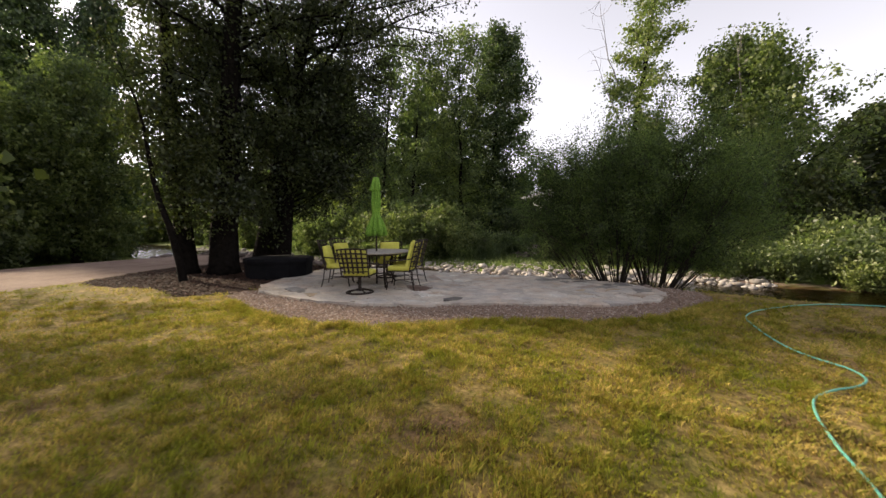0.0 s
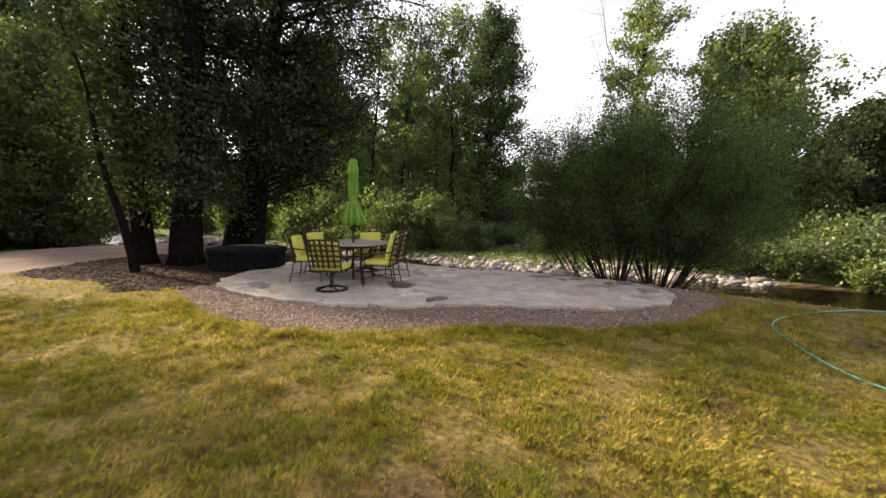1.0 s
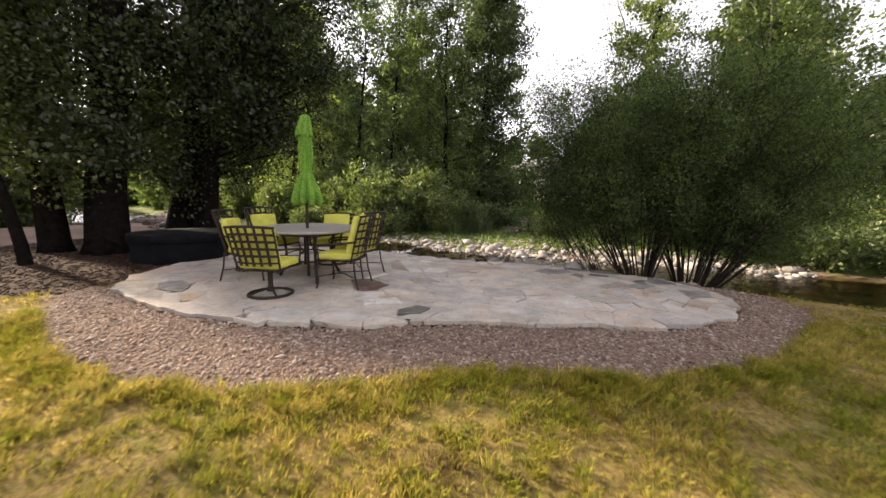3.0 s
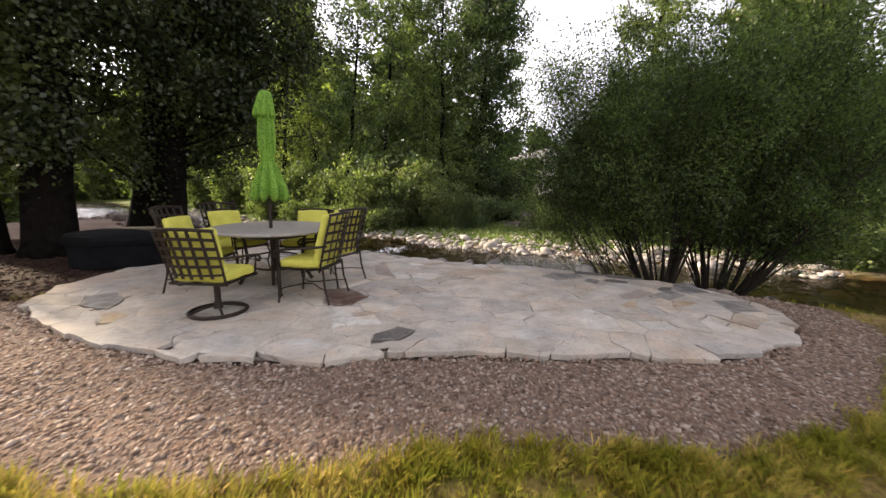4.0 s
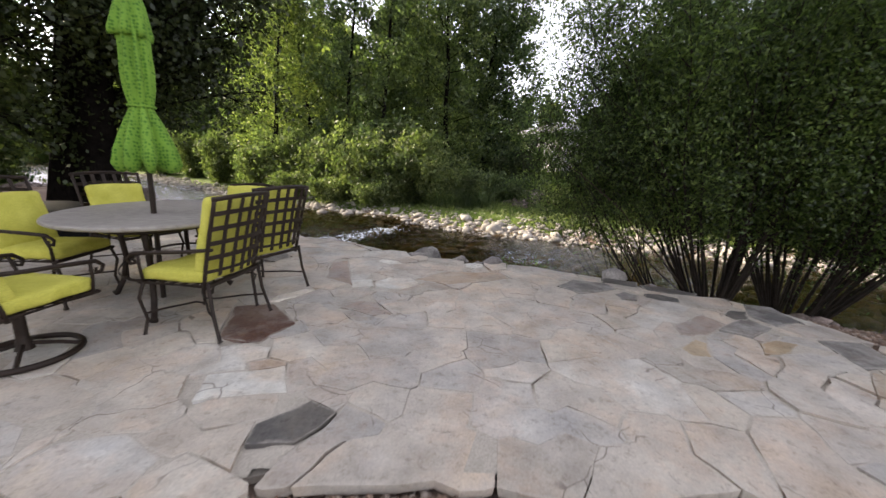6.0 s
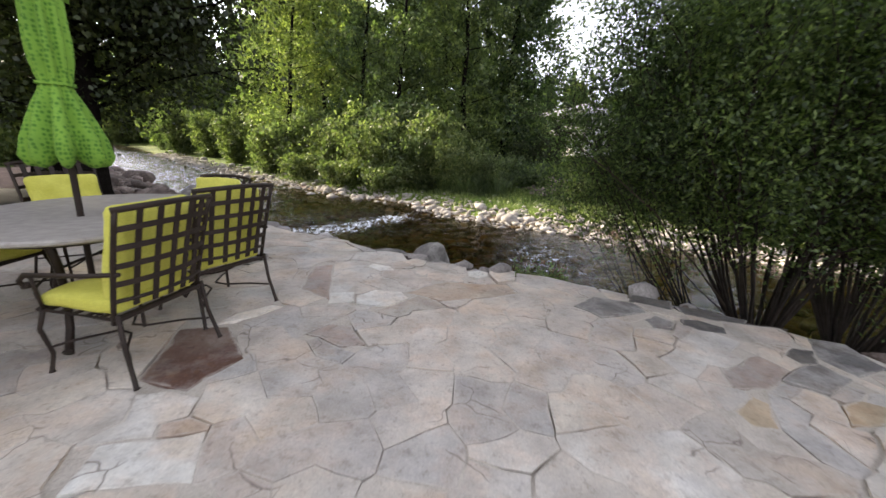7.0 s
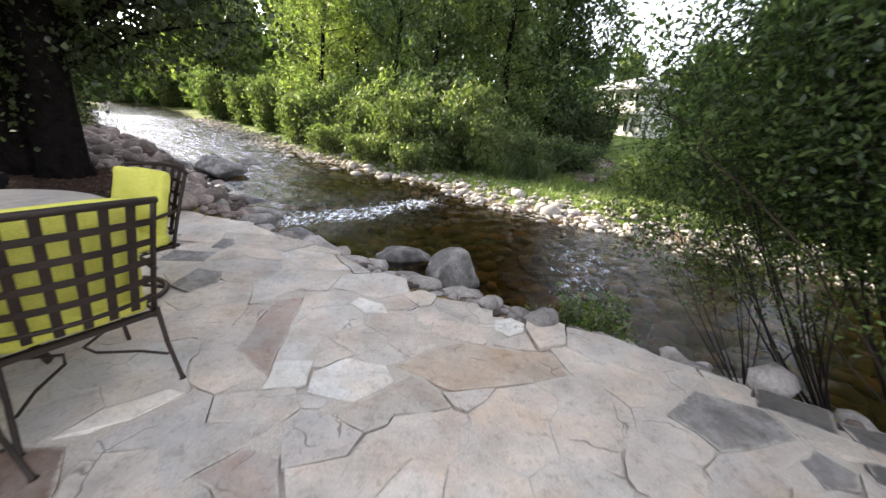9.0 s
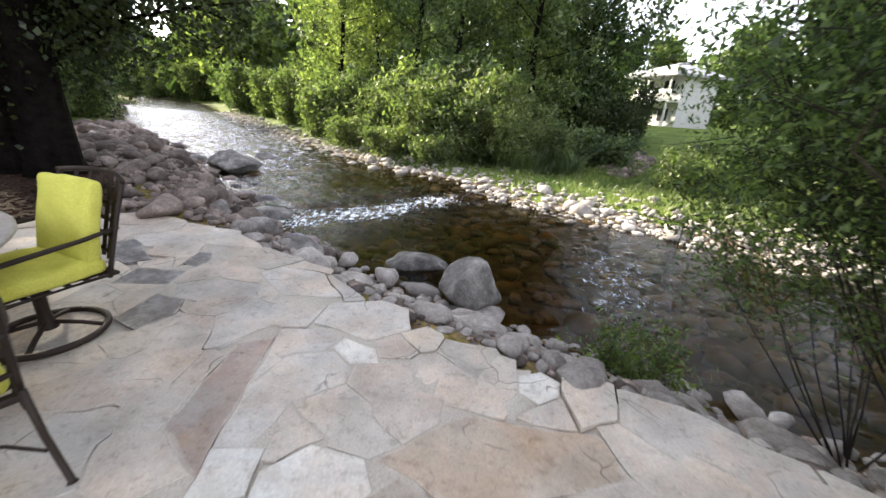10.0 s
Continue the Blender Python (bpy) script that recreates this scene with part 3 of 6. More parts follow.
def make_water():
    X, Y, F = grid(graded(-300, 80, -34, 13, 0.13), graded(-40, 260, 8, 46, 0.13))
    c = np.stack([X[F].mean(1), Y[F].mean(1)])
    near = np.hypot(c[0], c[1] - 14) < 60
    keep = inside(RIVER, *c) | (np.minimum(away(NEAR_EDGE, *c), away(FAR_EDGE, *c)) < np.where(near, 0.6, 4))
    F = F[keep]
    used = np.unique(F)
    remap = np.zeros(len(X), int)
    remap[used] = np.arange(len(used))
    X, Y, F = X[used], Y[used], remap[F]
    drop = [(-3.6, 15.2), (-2.5, 16.6), (-0.8, 18.9)]
    over = away(drop, X, Y)
    flow = (X + 2.3) * 0.8 - (Y - 16.9) * 0.6
    rough = np.exp(-(over / 1.6) ** 2) + 0.7 * step(1.0, 6.0, -flow) + 0.9 * np.exp(-(((X - 3.2) / 1.15) ** 2 + ((Y - 14) / 2.4) ** 2))
    upstream = step(1.0, 6.0, -flow)
    Z = WATER_Z + 0.10 * step(-0.2, 0.7, -flow) + (0.012 + 0.045 * rough) * wobble(X * 1.2, Y * 1.9, 3.0) + 0.032 * rough * wobble(X, Y, 9.0, 2) + 0.010 * wobble(X + Y, Y, 5.0, 4) + 0.03 * upstream * wobble(X * 1.1 + 0.4 * Y, Y * 1.3 - 0.3 * X, 6.3, 7) + 0.05 * upstream * wobble(X - 0.5 * Y, Y, 1.7, 11)
    me = array_mesh("water", np.stack([X, Y, Z], 1), F, M_WATER, True)
    me.attributes.new("chop", 'FLOAT', 'POINT').data.foreach_set("value", np.clip(0.14 + 0.8 * rough, 0, 1).astype(np.float32))
    # broken water: a tongue below the drop, streaks by the shrub and the riffle upstream
    foam = 1.25 * np.exp(-((over - 0.15) / (0.55 + 0.35 * wobble(X, Y, 1.7, 8))) ** 2) * step(-0.7, 0.1, flow) * (0.75 + 0.5 * wobble(X, Y, 1.1, 2)) + 0.5 * np.exp(-(((X + 1.2) / 1.6) ** 2 + ((Y - 16.2) / 0.5) ** 2)) + 0.45 * np.exp(-(((X + 5.0) / 1.5) ** 2 + ((Y - 17.6) / 1.0) ** 2)) + 0.16 * step(2.0, 9.0, -flow) + 0.6 * np.exp(-(((X - 2.9) / 0.8) ** 2 + ((Y - 14.4) / 2.0) ** 2))
    at = me.attributes.new("foam", 'FLOAT', 'POINT')
    at.data.foreach_set("value", np.clip(foam, 0, 1).astype(np.float32))
    tagged(new("water", me), "amber stream with white riffles between stone banks", "water", kind="structure")


make_water()


# ---- trees and shrubs ----
def leaves(centres, size, slim, rng, up=0.3):
    """Folded four-cornered leaves at the given places, as arrays."""
    n = len(centres)
    d = rng.normal(size=(n, 3))
    d[:, 2] -= up
    d /= np.linalg.norm(d, axis=1)[:, None]
    q = rng.normal(size=(n, 3))
    s = np.cross(d, q)
    s /= np.linalg.norm(s, axis=1)[:, None]
    nn = np.cross(d, s)
    L = (size * rng.uniform(0.6, 1.3, n))[:, None]
    a = centres - d * L * 0.5
    b = centres + d * L * 0.5
    m = centres - d * L * 0.08 + nn * L * 0.08
    v = np.stack([a, m + s * L * slim, b, m - s * L * slim], 1).reshape(-1, 3)
    return v, np.arange(4 * n).reshape(n, 4)


def bent(p, d, length, rng, n=5, lift=0.3, wander=0.15):
    pts, d = [Vector(p)], Vector(d).normalized()
    for _ in range(n):
        d = (d + Vector((rng.normal() * wander, rng.normal() * wander, rng.normal() * wander + lift / n))).normalized()
        pts.append(pts[-1] + d * length / n)
    return pts


def grow(seed, high, girth, spread, first, limbs, twigs, per, size, slim=0.3, lean=(0, 0), profile=None, clump=0.45, lift=0.5, droop=0.0, stems=1, sides=8, fork=0.3, fine=False, low=1.0, skirt=None):
    """Wood as a Geo and leaves as arrays: tapered stem(s), limbs, twigs, and leaves in loose clumps at the twigs."""
    rng = np.random.default_rng(seed)
    wood, cents = Geo(), []
    profile = profile or (lambda u: math.sin(math.pi * min(1, 0.25 + 0.75 * u)) ** 0.7)
    for k in range(stems):
        ang = rng.uniform(0, 6.28)
        out = fork if stems > 1 else 0.0
        h = high * (1 if k == 0 else rng.uniform(0.8, 1.0))
        base = Vector((math.cos(ang + k * 2.1) * girth * 1.1, math.sin(ang + k * 2.1) * girth * 1.1, -0.15)) if stems > 1 else Vector((0, 0, -0.15))
        d = Vector((lean[0] + out * math.cos(ang + k * 2.1), lean[1] + out * math.sin(ang + k * 2.1), 1))
        n = 12
        stem = bent(base, d, h, rng, n, 0.35, 0.045)
        rr = [girth * (1.35 if i == 0 else (1 - 0.93 * (i / n) ** 0.9)) for i in range(n + 1)]
        stem.insert(1, stem[0].lerp(stem[1], 0.25))
        rr.insert(1, girth * 1.02)
        wood.tube(stem, rr, sides)
        m = len(stem)
        hung = [k for k in skirt or () for _ in range(k[0] // stems)]
        for j in range(-len(hung), limbs):
            u = first + (0.98 - first) * ((max(j, 0) + rng.uniform(0, 0.8)) / limbs) ** low
            if j < 0:
                low_, high_, way, fan, reach = hung[j][1:]
                u = rng.uniform(low_, high_)
            i = min(m - 2, int(u * (m - 1)))
            p = stem[i].lerp(stem[i + 1], u * (m - 1) - i)
            a = j * 2.4 + rng.uniform(-0.5, 0.5)
            r = spread * profile((u - first) / (1 - first)) * rng.uniform(0.6, 1.15)
            if j < 0:
                a, r = radians(way + rng.uniform(-1, 1) * fan), reach * rng.uniform(0.5, 1.1)
            r = max(r, 0.15)
            limb = bent(p, (math.cos(a), math.sin(a), lift * rng.uniform(0.5, 1.3)), r, rng, 6, 0.25 - droop, 0.13)
            lr = min(girth * 0.4, 0.010 * r + 0.008) * (1.25 - 0.6 * u)
            wood.tube(limb[::1 if fine else 3], [lr * (1 - 0.85 * q / 6) for q in range(0, 7, 1 if fine else 3)], 4 if fine else 3)
            for t in range(twigs):
                w = rng.uniform(0.18, 1.0)
                q = min(5, int(w * 6))
                b = limb[q].lerp(limb[q + 1], w * 6 - q)
                dd = Vector(rng.normal(size=3)) + Vector((math.cos(a), math.sin(a), 0.1 - droop)) * 0.6
                tw = bent(b, dd, clump * rng.uniform(0.8, 2.0), rng, 2, -droop, 0.2)
                if fine and t % 2 == 0:
                    wood.tube(tw, [lr * 0.3 + 0.003, lr * 0.18 + 0.002, 0.002], 3)
                e = np.array([tw[0].lerp(tw[-1], z) for z in rng.uniform(0.2, 1.1, per)])
                cents.append(e + rng.normal(size=(per, 3)) * clump * rng.uniform(0.28, 0.5) * np.array([1, 1, 0.75]))
    v, f = leaves(np.concatenate(cents), size, slim, rng)
    return wood, v, f


def tree(name, label, category, m, material, bark, group="trees", **kw):
    root = thing(name, label, category, group, at=m)
    wood, v, f = grow(**kw)
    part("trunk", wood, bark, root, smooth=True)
    crown = new("crown", array_mesh("crown", v, f, material))
    crown.parent = root
    return root


def place(x, y, rz=0, s=1.0, sz=None, dz=0.0):
    return Matrix.Translation((x, y, hz(x, y) + dz)) @ Matrix.Rotation(radians(rz), 4, 'Z') @ Matrix.Diagonal((s, s, sz or s, 1))


wide = lambda u: (math.sin(math.pi * min(1, 0.3 + 0.7 * u)) ** 0.6) * (1 if u > 0.12 else 0.8)
slim = lambda u: 0.35 + 0.65 * math.sin(math.pi * min(1, 0.35 + 0.6 * u))

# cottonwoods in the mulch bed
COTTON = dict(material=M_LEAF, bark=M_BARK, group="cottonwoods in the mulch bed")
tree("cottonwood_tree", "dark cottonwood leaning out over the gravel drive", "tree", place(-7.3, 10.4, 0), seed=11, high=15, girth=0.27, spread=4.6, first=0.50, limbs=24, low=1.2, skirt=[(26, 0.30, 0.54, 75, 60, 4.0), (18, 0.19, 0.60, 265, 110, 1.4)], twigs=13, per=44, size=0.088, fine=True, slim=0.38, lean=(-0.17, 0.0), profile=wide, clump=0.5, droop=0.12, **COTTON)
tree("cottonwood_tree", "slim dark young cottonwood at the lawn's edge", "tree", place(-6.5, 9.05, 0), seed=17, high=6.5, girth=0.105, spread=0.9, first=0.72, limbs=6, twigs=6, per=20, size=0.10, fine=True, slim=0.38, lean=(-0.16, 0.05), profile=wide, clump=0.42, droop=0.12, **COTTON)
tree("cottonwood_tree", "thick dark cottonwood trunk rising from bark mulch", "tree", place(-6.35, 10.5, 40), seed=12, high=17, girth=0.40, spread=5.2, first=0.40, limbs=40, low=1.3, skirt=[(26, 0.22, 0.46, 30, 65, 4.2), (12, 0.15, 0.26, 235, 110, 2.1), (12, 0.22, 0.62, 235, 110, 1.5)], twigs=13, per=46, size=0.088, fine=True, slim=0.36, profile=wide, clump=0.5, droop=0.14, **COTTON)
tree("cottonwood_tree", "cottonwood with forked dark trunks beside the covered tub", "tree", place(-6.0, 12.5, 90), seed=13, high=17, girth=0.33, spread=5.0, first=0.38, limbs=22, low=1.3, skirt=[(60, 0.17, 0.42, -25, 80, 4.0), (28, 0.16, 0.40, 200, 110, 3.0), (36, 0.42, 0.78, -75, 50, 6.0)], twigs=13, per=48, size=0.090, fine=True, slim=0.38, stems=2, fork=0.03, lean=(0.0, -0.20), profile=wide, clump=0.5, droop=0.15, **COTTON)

# trees over the stream and on the far bank
back = tree("cottonwood_tree", "tall cottonwood standing behind the far bank", "tree", place(4.1, 34, 0), M_LEAF_DEEP, M_BARK, "trees across the stream", seed=21, high=19, girth=0.34, spread=4.2, first=0.05, limbs=84, twigs=11, per=58, size=0.21, slim=0.36, profile=wide, clump=0.75, droop=0.05)
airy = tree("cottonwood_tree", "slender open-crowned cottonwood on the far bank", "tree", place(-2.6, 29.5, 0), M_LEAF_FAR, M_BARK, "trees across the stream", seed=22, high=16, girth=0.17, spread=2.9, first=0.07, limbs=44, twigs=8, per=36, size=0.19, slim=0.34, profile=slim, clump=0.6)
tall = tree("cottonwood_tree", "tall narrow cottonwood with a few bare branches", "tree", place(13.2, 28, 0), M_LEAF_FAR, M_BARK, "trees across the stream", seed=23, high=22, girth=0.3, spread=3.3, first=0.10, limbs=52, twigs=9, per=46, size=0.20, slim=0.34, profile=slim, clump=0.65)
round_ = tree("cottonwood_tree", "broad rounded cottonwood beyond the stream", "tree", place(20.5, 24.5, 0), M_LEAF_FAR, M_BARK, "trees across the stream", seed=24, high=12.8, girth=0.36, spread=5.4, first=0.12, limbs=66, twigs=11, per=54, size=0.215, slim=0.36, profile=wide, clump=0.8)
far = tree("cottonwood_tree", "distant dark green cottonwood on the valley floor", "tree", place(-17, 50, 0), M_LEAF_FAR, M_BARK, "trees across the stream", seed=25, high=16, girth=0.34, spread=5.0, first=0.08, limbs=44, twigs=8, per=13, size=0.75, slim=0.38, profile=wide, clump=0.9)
# stands outside the view on the left, added to keep sun off the lawn
shady = tree("cottonwood_tree", "dense dark cottonwood, set unseen on the left to shade the lawn", "tree", place(-20.5, 4.6, 140, 0.95), M_LEAF, M_BARK, "trees across the drive", seed=26, high=15, girth=0.36, spread=5.4, first=0.10, limbs=60, twigs=9, per=20, size=0.45, slim=0.38, profile=wide, clump=0.85, droop=0.12, low=1.3)
for src, x, y, rz, s, sz in [
        (airy, -5.6, 31, 70, 1.05, 1.1), (airy, -0.2, 33, 140, 1.0, 1.05), (airy, -8.5, 34, 200, 1.15, 1.1), (airy, -12.5, 39, 20, 1.2, 1.15), (airy, 1.6, 30, 300, 1.1, 1.05),
        (airy, -10.5, 31.5, 100, 1.1, 1.0), (airy, -17.5, 44, 170, 1.25, 1.1), (airy, -27, 23, 220, 0.9, 0.7), (round_, -32, 27, 200, 0.9, 0.75), (round_, -27.5, 20.5, 40, 0.8, 0.6),
        (far, -27, 60, 150, 1.1, 1.0), (far, -40, 62, 30, 1.2, 1.15), (far, -58, 100, 100, 1.5, 1.3), (far, -53, 42, 280, 0.95, 1.0), (far, -70, 122, 250, 1.5, 0.9), (far, -58, 86, 310, 1.3, 1.2),
        (far, -42, 69, 10, 1.3, 1.2), (far, 22, 78, 60, 0.9, 0.75), (far, 16, 80, 160, 0.9, 0.7), (far, 29, 72, 260, 1.0, 0.8), (far, -46, 38, 200, 1.2, 0.95), (far, -38, 31, 200, 1.1, 0.9),
        (far, -92, 64, 10, 1.5, 1.0), (far, -110, 62, 70, 1.5, 1.0), (far, -84, 66, 130, 1.4, 1.2), (far, -72, 58, 190, 1.3, 1.1), (far, -36, 27.5, 100, 0.95, 0.7), (far, -40, 17, 0, 1.1, 1.1),
        (far, -56, 44, 0, 1.4, 1.2), (far, -62, 50, 160, 1.5, 1.2), (far, 1, 55, 15, 1.1, 1.0), (far, 34, 62, 70, 1.2, 1.0), (far, -14, 62, 120, 1.4, 1.2), (far, -3.5, 44, 210, 1.0, 1.0),
        (far, -11, 52, 330, 1.0, 1.0), (far, 8, 76, 100, 0.9, 0.75), (far, -40, 32, 60, 0.9, 0.95), (far, -20, 52, 240, 1.1, 1.0), (far, -66, 106, 20, 1.2, 1.0),
        # shady at (-25, 5.5) and (-15, 5.3): unseen, added to shade the near lawn
        (round_, -22.5, 22.5, 310, 0.8, 0.95), (far, -57, 78, 40, 1.2, 1.15), (far, -66, 83, 150, 1.3, 0.95), (far, -74, 88, 250, 1.3, 0.85), (far, -83, 91, 90, 1.3, 0.8), (far, -92, 94, 200, 1.4, 0.9), (far, -102, 97, 20, 1.4, 1.0), (far, -80, 97, 10, 1.4, 1.0), (far, -112, 100, 300, 1.5, 1.1), (back, -32.5, 31, 240, 1.1, 1.2), (shady, -25, 5.5, 90, 1.0, 1.1), (shady, -15.0, 5.3, 20, 0.95, 0.95), (shady, -34, 13, 200, 0.9, 0.88), (back, -26, 27.8, 60, 0.85, 1.04), (back, -30, 24.5, 10, 1.1, 0.72), (back, -39, 30, 140, 1.3, 0.85), (round_, -25, 21.3, 120, 0.9, 0.75), (far, -41.5, 39.5, 160, 1.1, 1.0), (far, -52, 47, 310, 1.2, 1.1), (far, -60, 44, 80, 1.4, 1.2), (far, -48, 33, 280, 1.2, 1.1), (far, -70, 52, 330, 1.5, 1.3),
        (shady, 35, 31, 60, 0.9, 0.72), (shady, 44, 38, 10, 1.0, 0.85), (shady, 29, 36, 10, 0.95, 0.7), (shady, 48, 26, 100, 0.9, 0.7), (shady, 27, 21, 250, 0.8, 0.55), (shady, 34, 22, 30, 0.85, 0.6)]:
    copy_thing(src, place(x, y, rz, s, sz))

def bare_branches(root, places, seed):
    """Dead grey limbs standing out of a crown."""
    rng = np.random.default_rng(seed)
    for p, d, length in places:
        g = Geo()
        main = bent(p, d, length, rng, 7, 0.2, 0.1)
        g.tube(main, [0.05 * (1 - 0.85 * k / 7) for k in range(8)], 5)
        for k in range(2, 8):
            for _ in range(2):
                g.tube(bent(main[k], Vector(rng.normal(size=3)) + Vector(d), length * rng.uniform(0.15, 0.35), rng, 3, 0.1, 0.2), [0.015, 0.011, 0.007, 0.003], 3)
        part("bare_branch", g, M_DEAD, root, "bare grey dead branch")


bare_branches(tall, [((-0.3, 0, 11), (-0.7, 0, 1.0), 6.5), ((-0.2, 0, 9), (-0.8, -0.2, 0.9), 5.0)], 3)
bare_branches(round_, [((-2.5, -1.5, 8), (-0.4, -0.2, 1.0), 5.0), ((3.0, -1.0, 4.0), (1.0, -0.3, 0.3), 6.0)], 4)
bare_branches(back, [((-2.0, -1.0, 12), (-0.5, -0.3, 1.0), 5.5), ((-1.0, -1.0, 13), (-0.2, -0.4, 1.0), 5.0)], 5)

# willow shrub at the corner of the patio
SHRUB = dict(high=4.6, girth=0.023, spread=1.4, first=0.345, lift=1.1, limbs=18, twigs=6, per=46, size=0.049, slim=0.21, profile=lambda u: 0.5 + 0.6 * math.sin(math.pi * min(1, 0.2 + 0.75 * u)), clump=0.29, sides=5)
willow = tree("willow_shrub", "large many-stemmed green willow shrub overhanging the stream", "shrub", place(4.75, 10.15, 0), M_LEAF_WILLOW, M_STEM, "willows", seed=31, stems=38, fork=0.43, lean=(-0.16, 0.02), **{**SHRUB, "limbs": 13, "first": 0.40, "spread": 1.2})
tree("willow_shrub", "wide willow shrub leaning over the water", "shrub", place(5.65, 10.0, 0), M_LEAF_WILLOW, M_STEM, "willows", seed=32, stems=36, fork=0.5, lean=(0.26, 0.0), **{**SHRUB, "high": 5.3, "limbs": 14})
tree("willow_shrub", "leafy willow bending low over the stream", "shrub", place(6.0, 10.5, 0), M_LEAF_WILLOW, M_STEM, "willows", seed=35, stems=12, fork=0.35, lean=(0.6, 0.0), **{**SHRUB, "high": 4.4, "lift": 0.4, "droop": 0.08, "first": 0.44})
tree("willow_shrub", "leafy willow growing out over the bank stones", "shrub", place(4.0, 11.0, 0), M_LEAF_WILLOW, M_STEM, "willows", seed=33, stems=9, fork=0.42, lean=(-0.38, 0.02), fine=True, **{**SHRUB, "high": 2.7, "girth": 0.010, "first": 0.55, "limbs": 8, "spread": 0.9, "per": 26, "size": 0.046, "slim": 0.20, "clump": 0.22})
tree("willow_shrub", "thin willow branches arching over the patio's edge", "shrub", place(4.42, 10.5, 0), M_LEAF_WILLOW, M_STEM, "willows", seed=37, stems=14, fork=0.22, lean=(-0.70, 0.03), fine=True, **{**SHRUB, "high": 3.7, "girth": 0.014, "first": 0.66, "limbs": 8, "spread": 0.9, "per": 26, "size": 0.046, "slim": 0.20, "clump": 0.22, "lift": 0.7})
tree("willow_sprig", "low thin willow sprigs at the water's edge", "shrub", place(2.5, 11.55, 0), M_LEAF_WILLOW, M_TWIG, "willows", seed=34, high=0.75, girth=0.008, spread=0.35, first=0.15, limbs=5, twigs=3, per=10, size=0.07, slim=0.18, stems=16, fork=0.7, clump=0.16, sides=4)

# bare branches arching out of the willow towards the patio
def willow_branches():
    rng = np.random.default_rng(91)
    base = willow.matrix_world.translation
    for tip, girth in (((2.35, 9.95, 1.45), 0.017), ((2.75, 10.35, 0.75), 0.012), ((3.05, 9.8, 2.0), 0.014)):
        tip = Vector(tip) - base
        main = [Vector((0, 0, 0.05)).lerp(tip, k / 8) + Vector((0, 0, 0.55 * math.sin(math.pi * k / 8) ** 0.8 * (0.3 if tip.z > 1 else 0.6))) + Vector(rng.normal(size=3)) * 0.025 for k in range(9)]
        g = Geo().tube(main, [girth * (1 - 0.8 * k / 8) for k in range(9)], 6)
        for k in range(3, 9):
            g.tube(bent(main[k], Vector(rng.normal(size=3)) * 0.6 + tip.normalized(), rng.uniform(0.15, 0.4), rng, 3, 0.1, 0.2), [girth * 0.3, girth * 0.22, girth * 0.15, 0.001], 4)
        part("bare_branch", g, M_TWIG, willow, "bare brown arching branch", True)


willow_branches()

# willow bushes on the far bank
bush = tree("willow_bush", "pale green willow bush on the stony far bank", "bush", place(-1.0, 24.2, 0), M_LEAF_BUSH, M_TWIG, "bank bushes", seed=41, high=3.0, girth=0.03, spread=0.9, first=0.06, limbs=10, twigs=5, per=13, size=0.19, slim=0.22, stems=9, fork=0.5, profile=lambda u: 0.5 + 0.5 * math.sin(math.pi * min(1, 0.2 + 0.8 * u)), clump=0.32, sides=4)
brush = tree("low_brush", "low leafy brush along the water", "bush", place(10.5, 17.6, 0), M_LEAF_BUSH, M_TWIG, "bank bushes", seed=42, high=1.6, girth=0.02, spread=0.8, first=0.05, limbs=8, twigs=5, per=12, size=0.16, slim=0.25, stems=9, fork=0.8, clump=0.28, sides=4)
thicket = tree("dark_thicket", "dense dark green thicket under the far trees", "bush", place(21.5, 22, 0), M_LEAF, M_TWIG, "bank bushes", seed=43, high=4.8, girth=0.04, spread=1.3, first=0.04, limbs=11, twigs=5, per=13, size=0.26, slim=0.3, stems=8, fork=0.5, clump=0.45, sides=4)
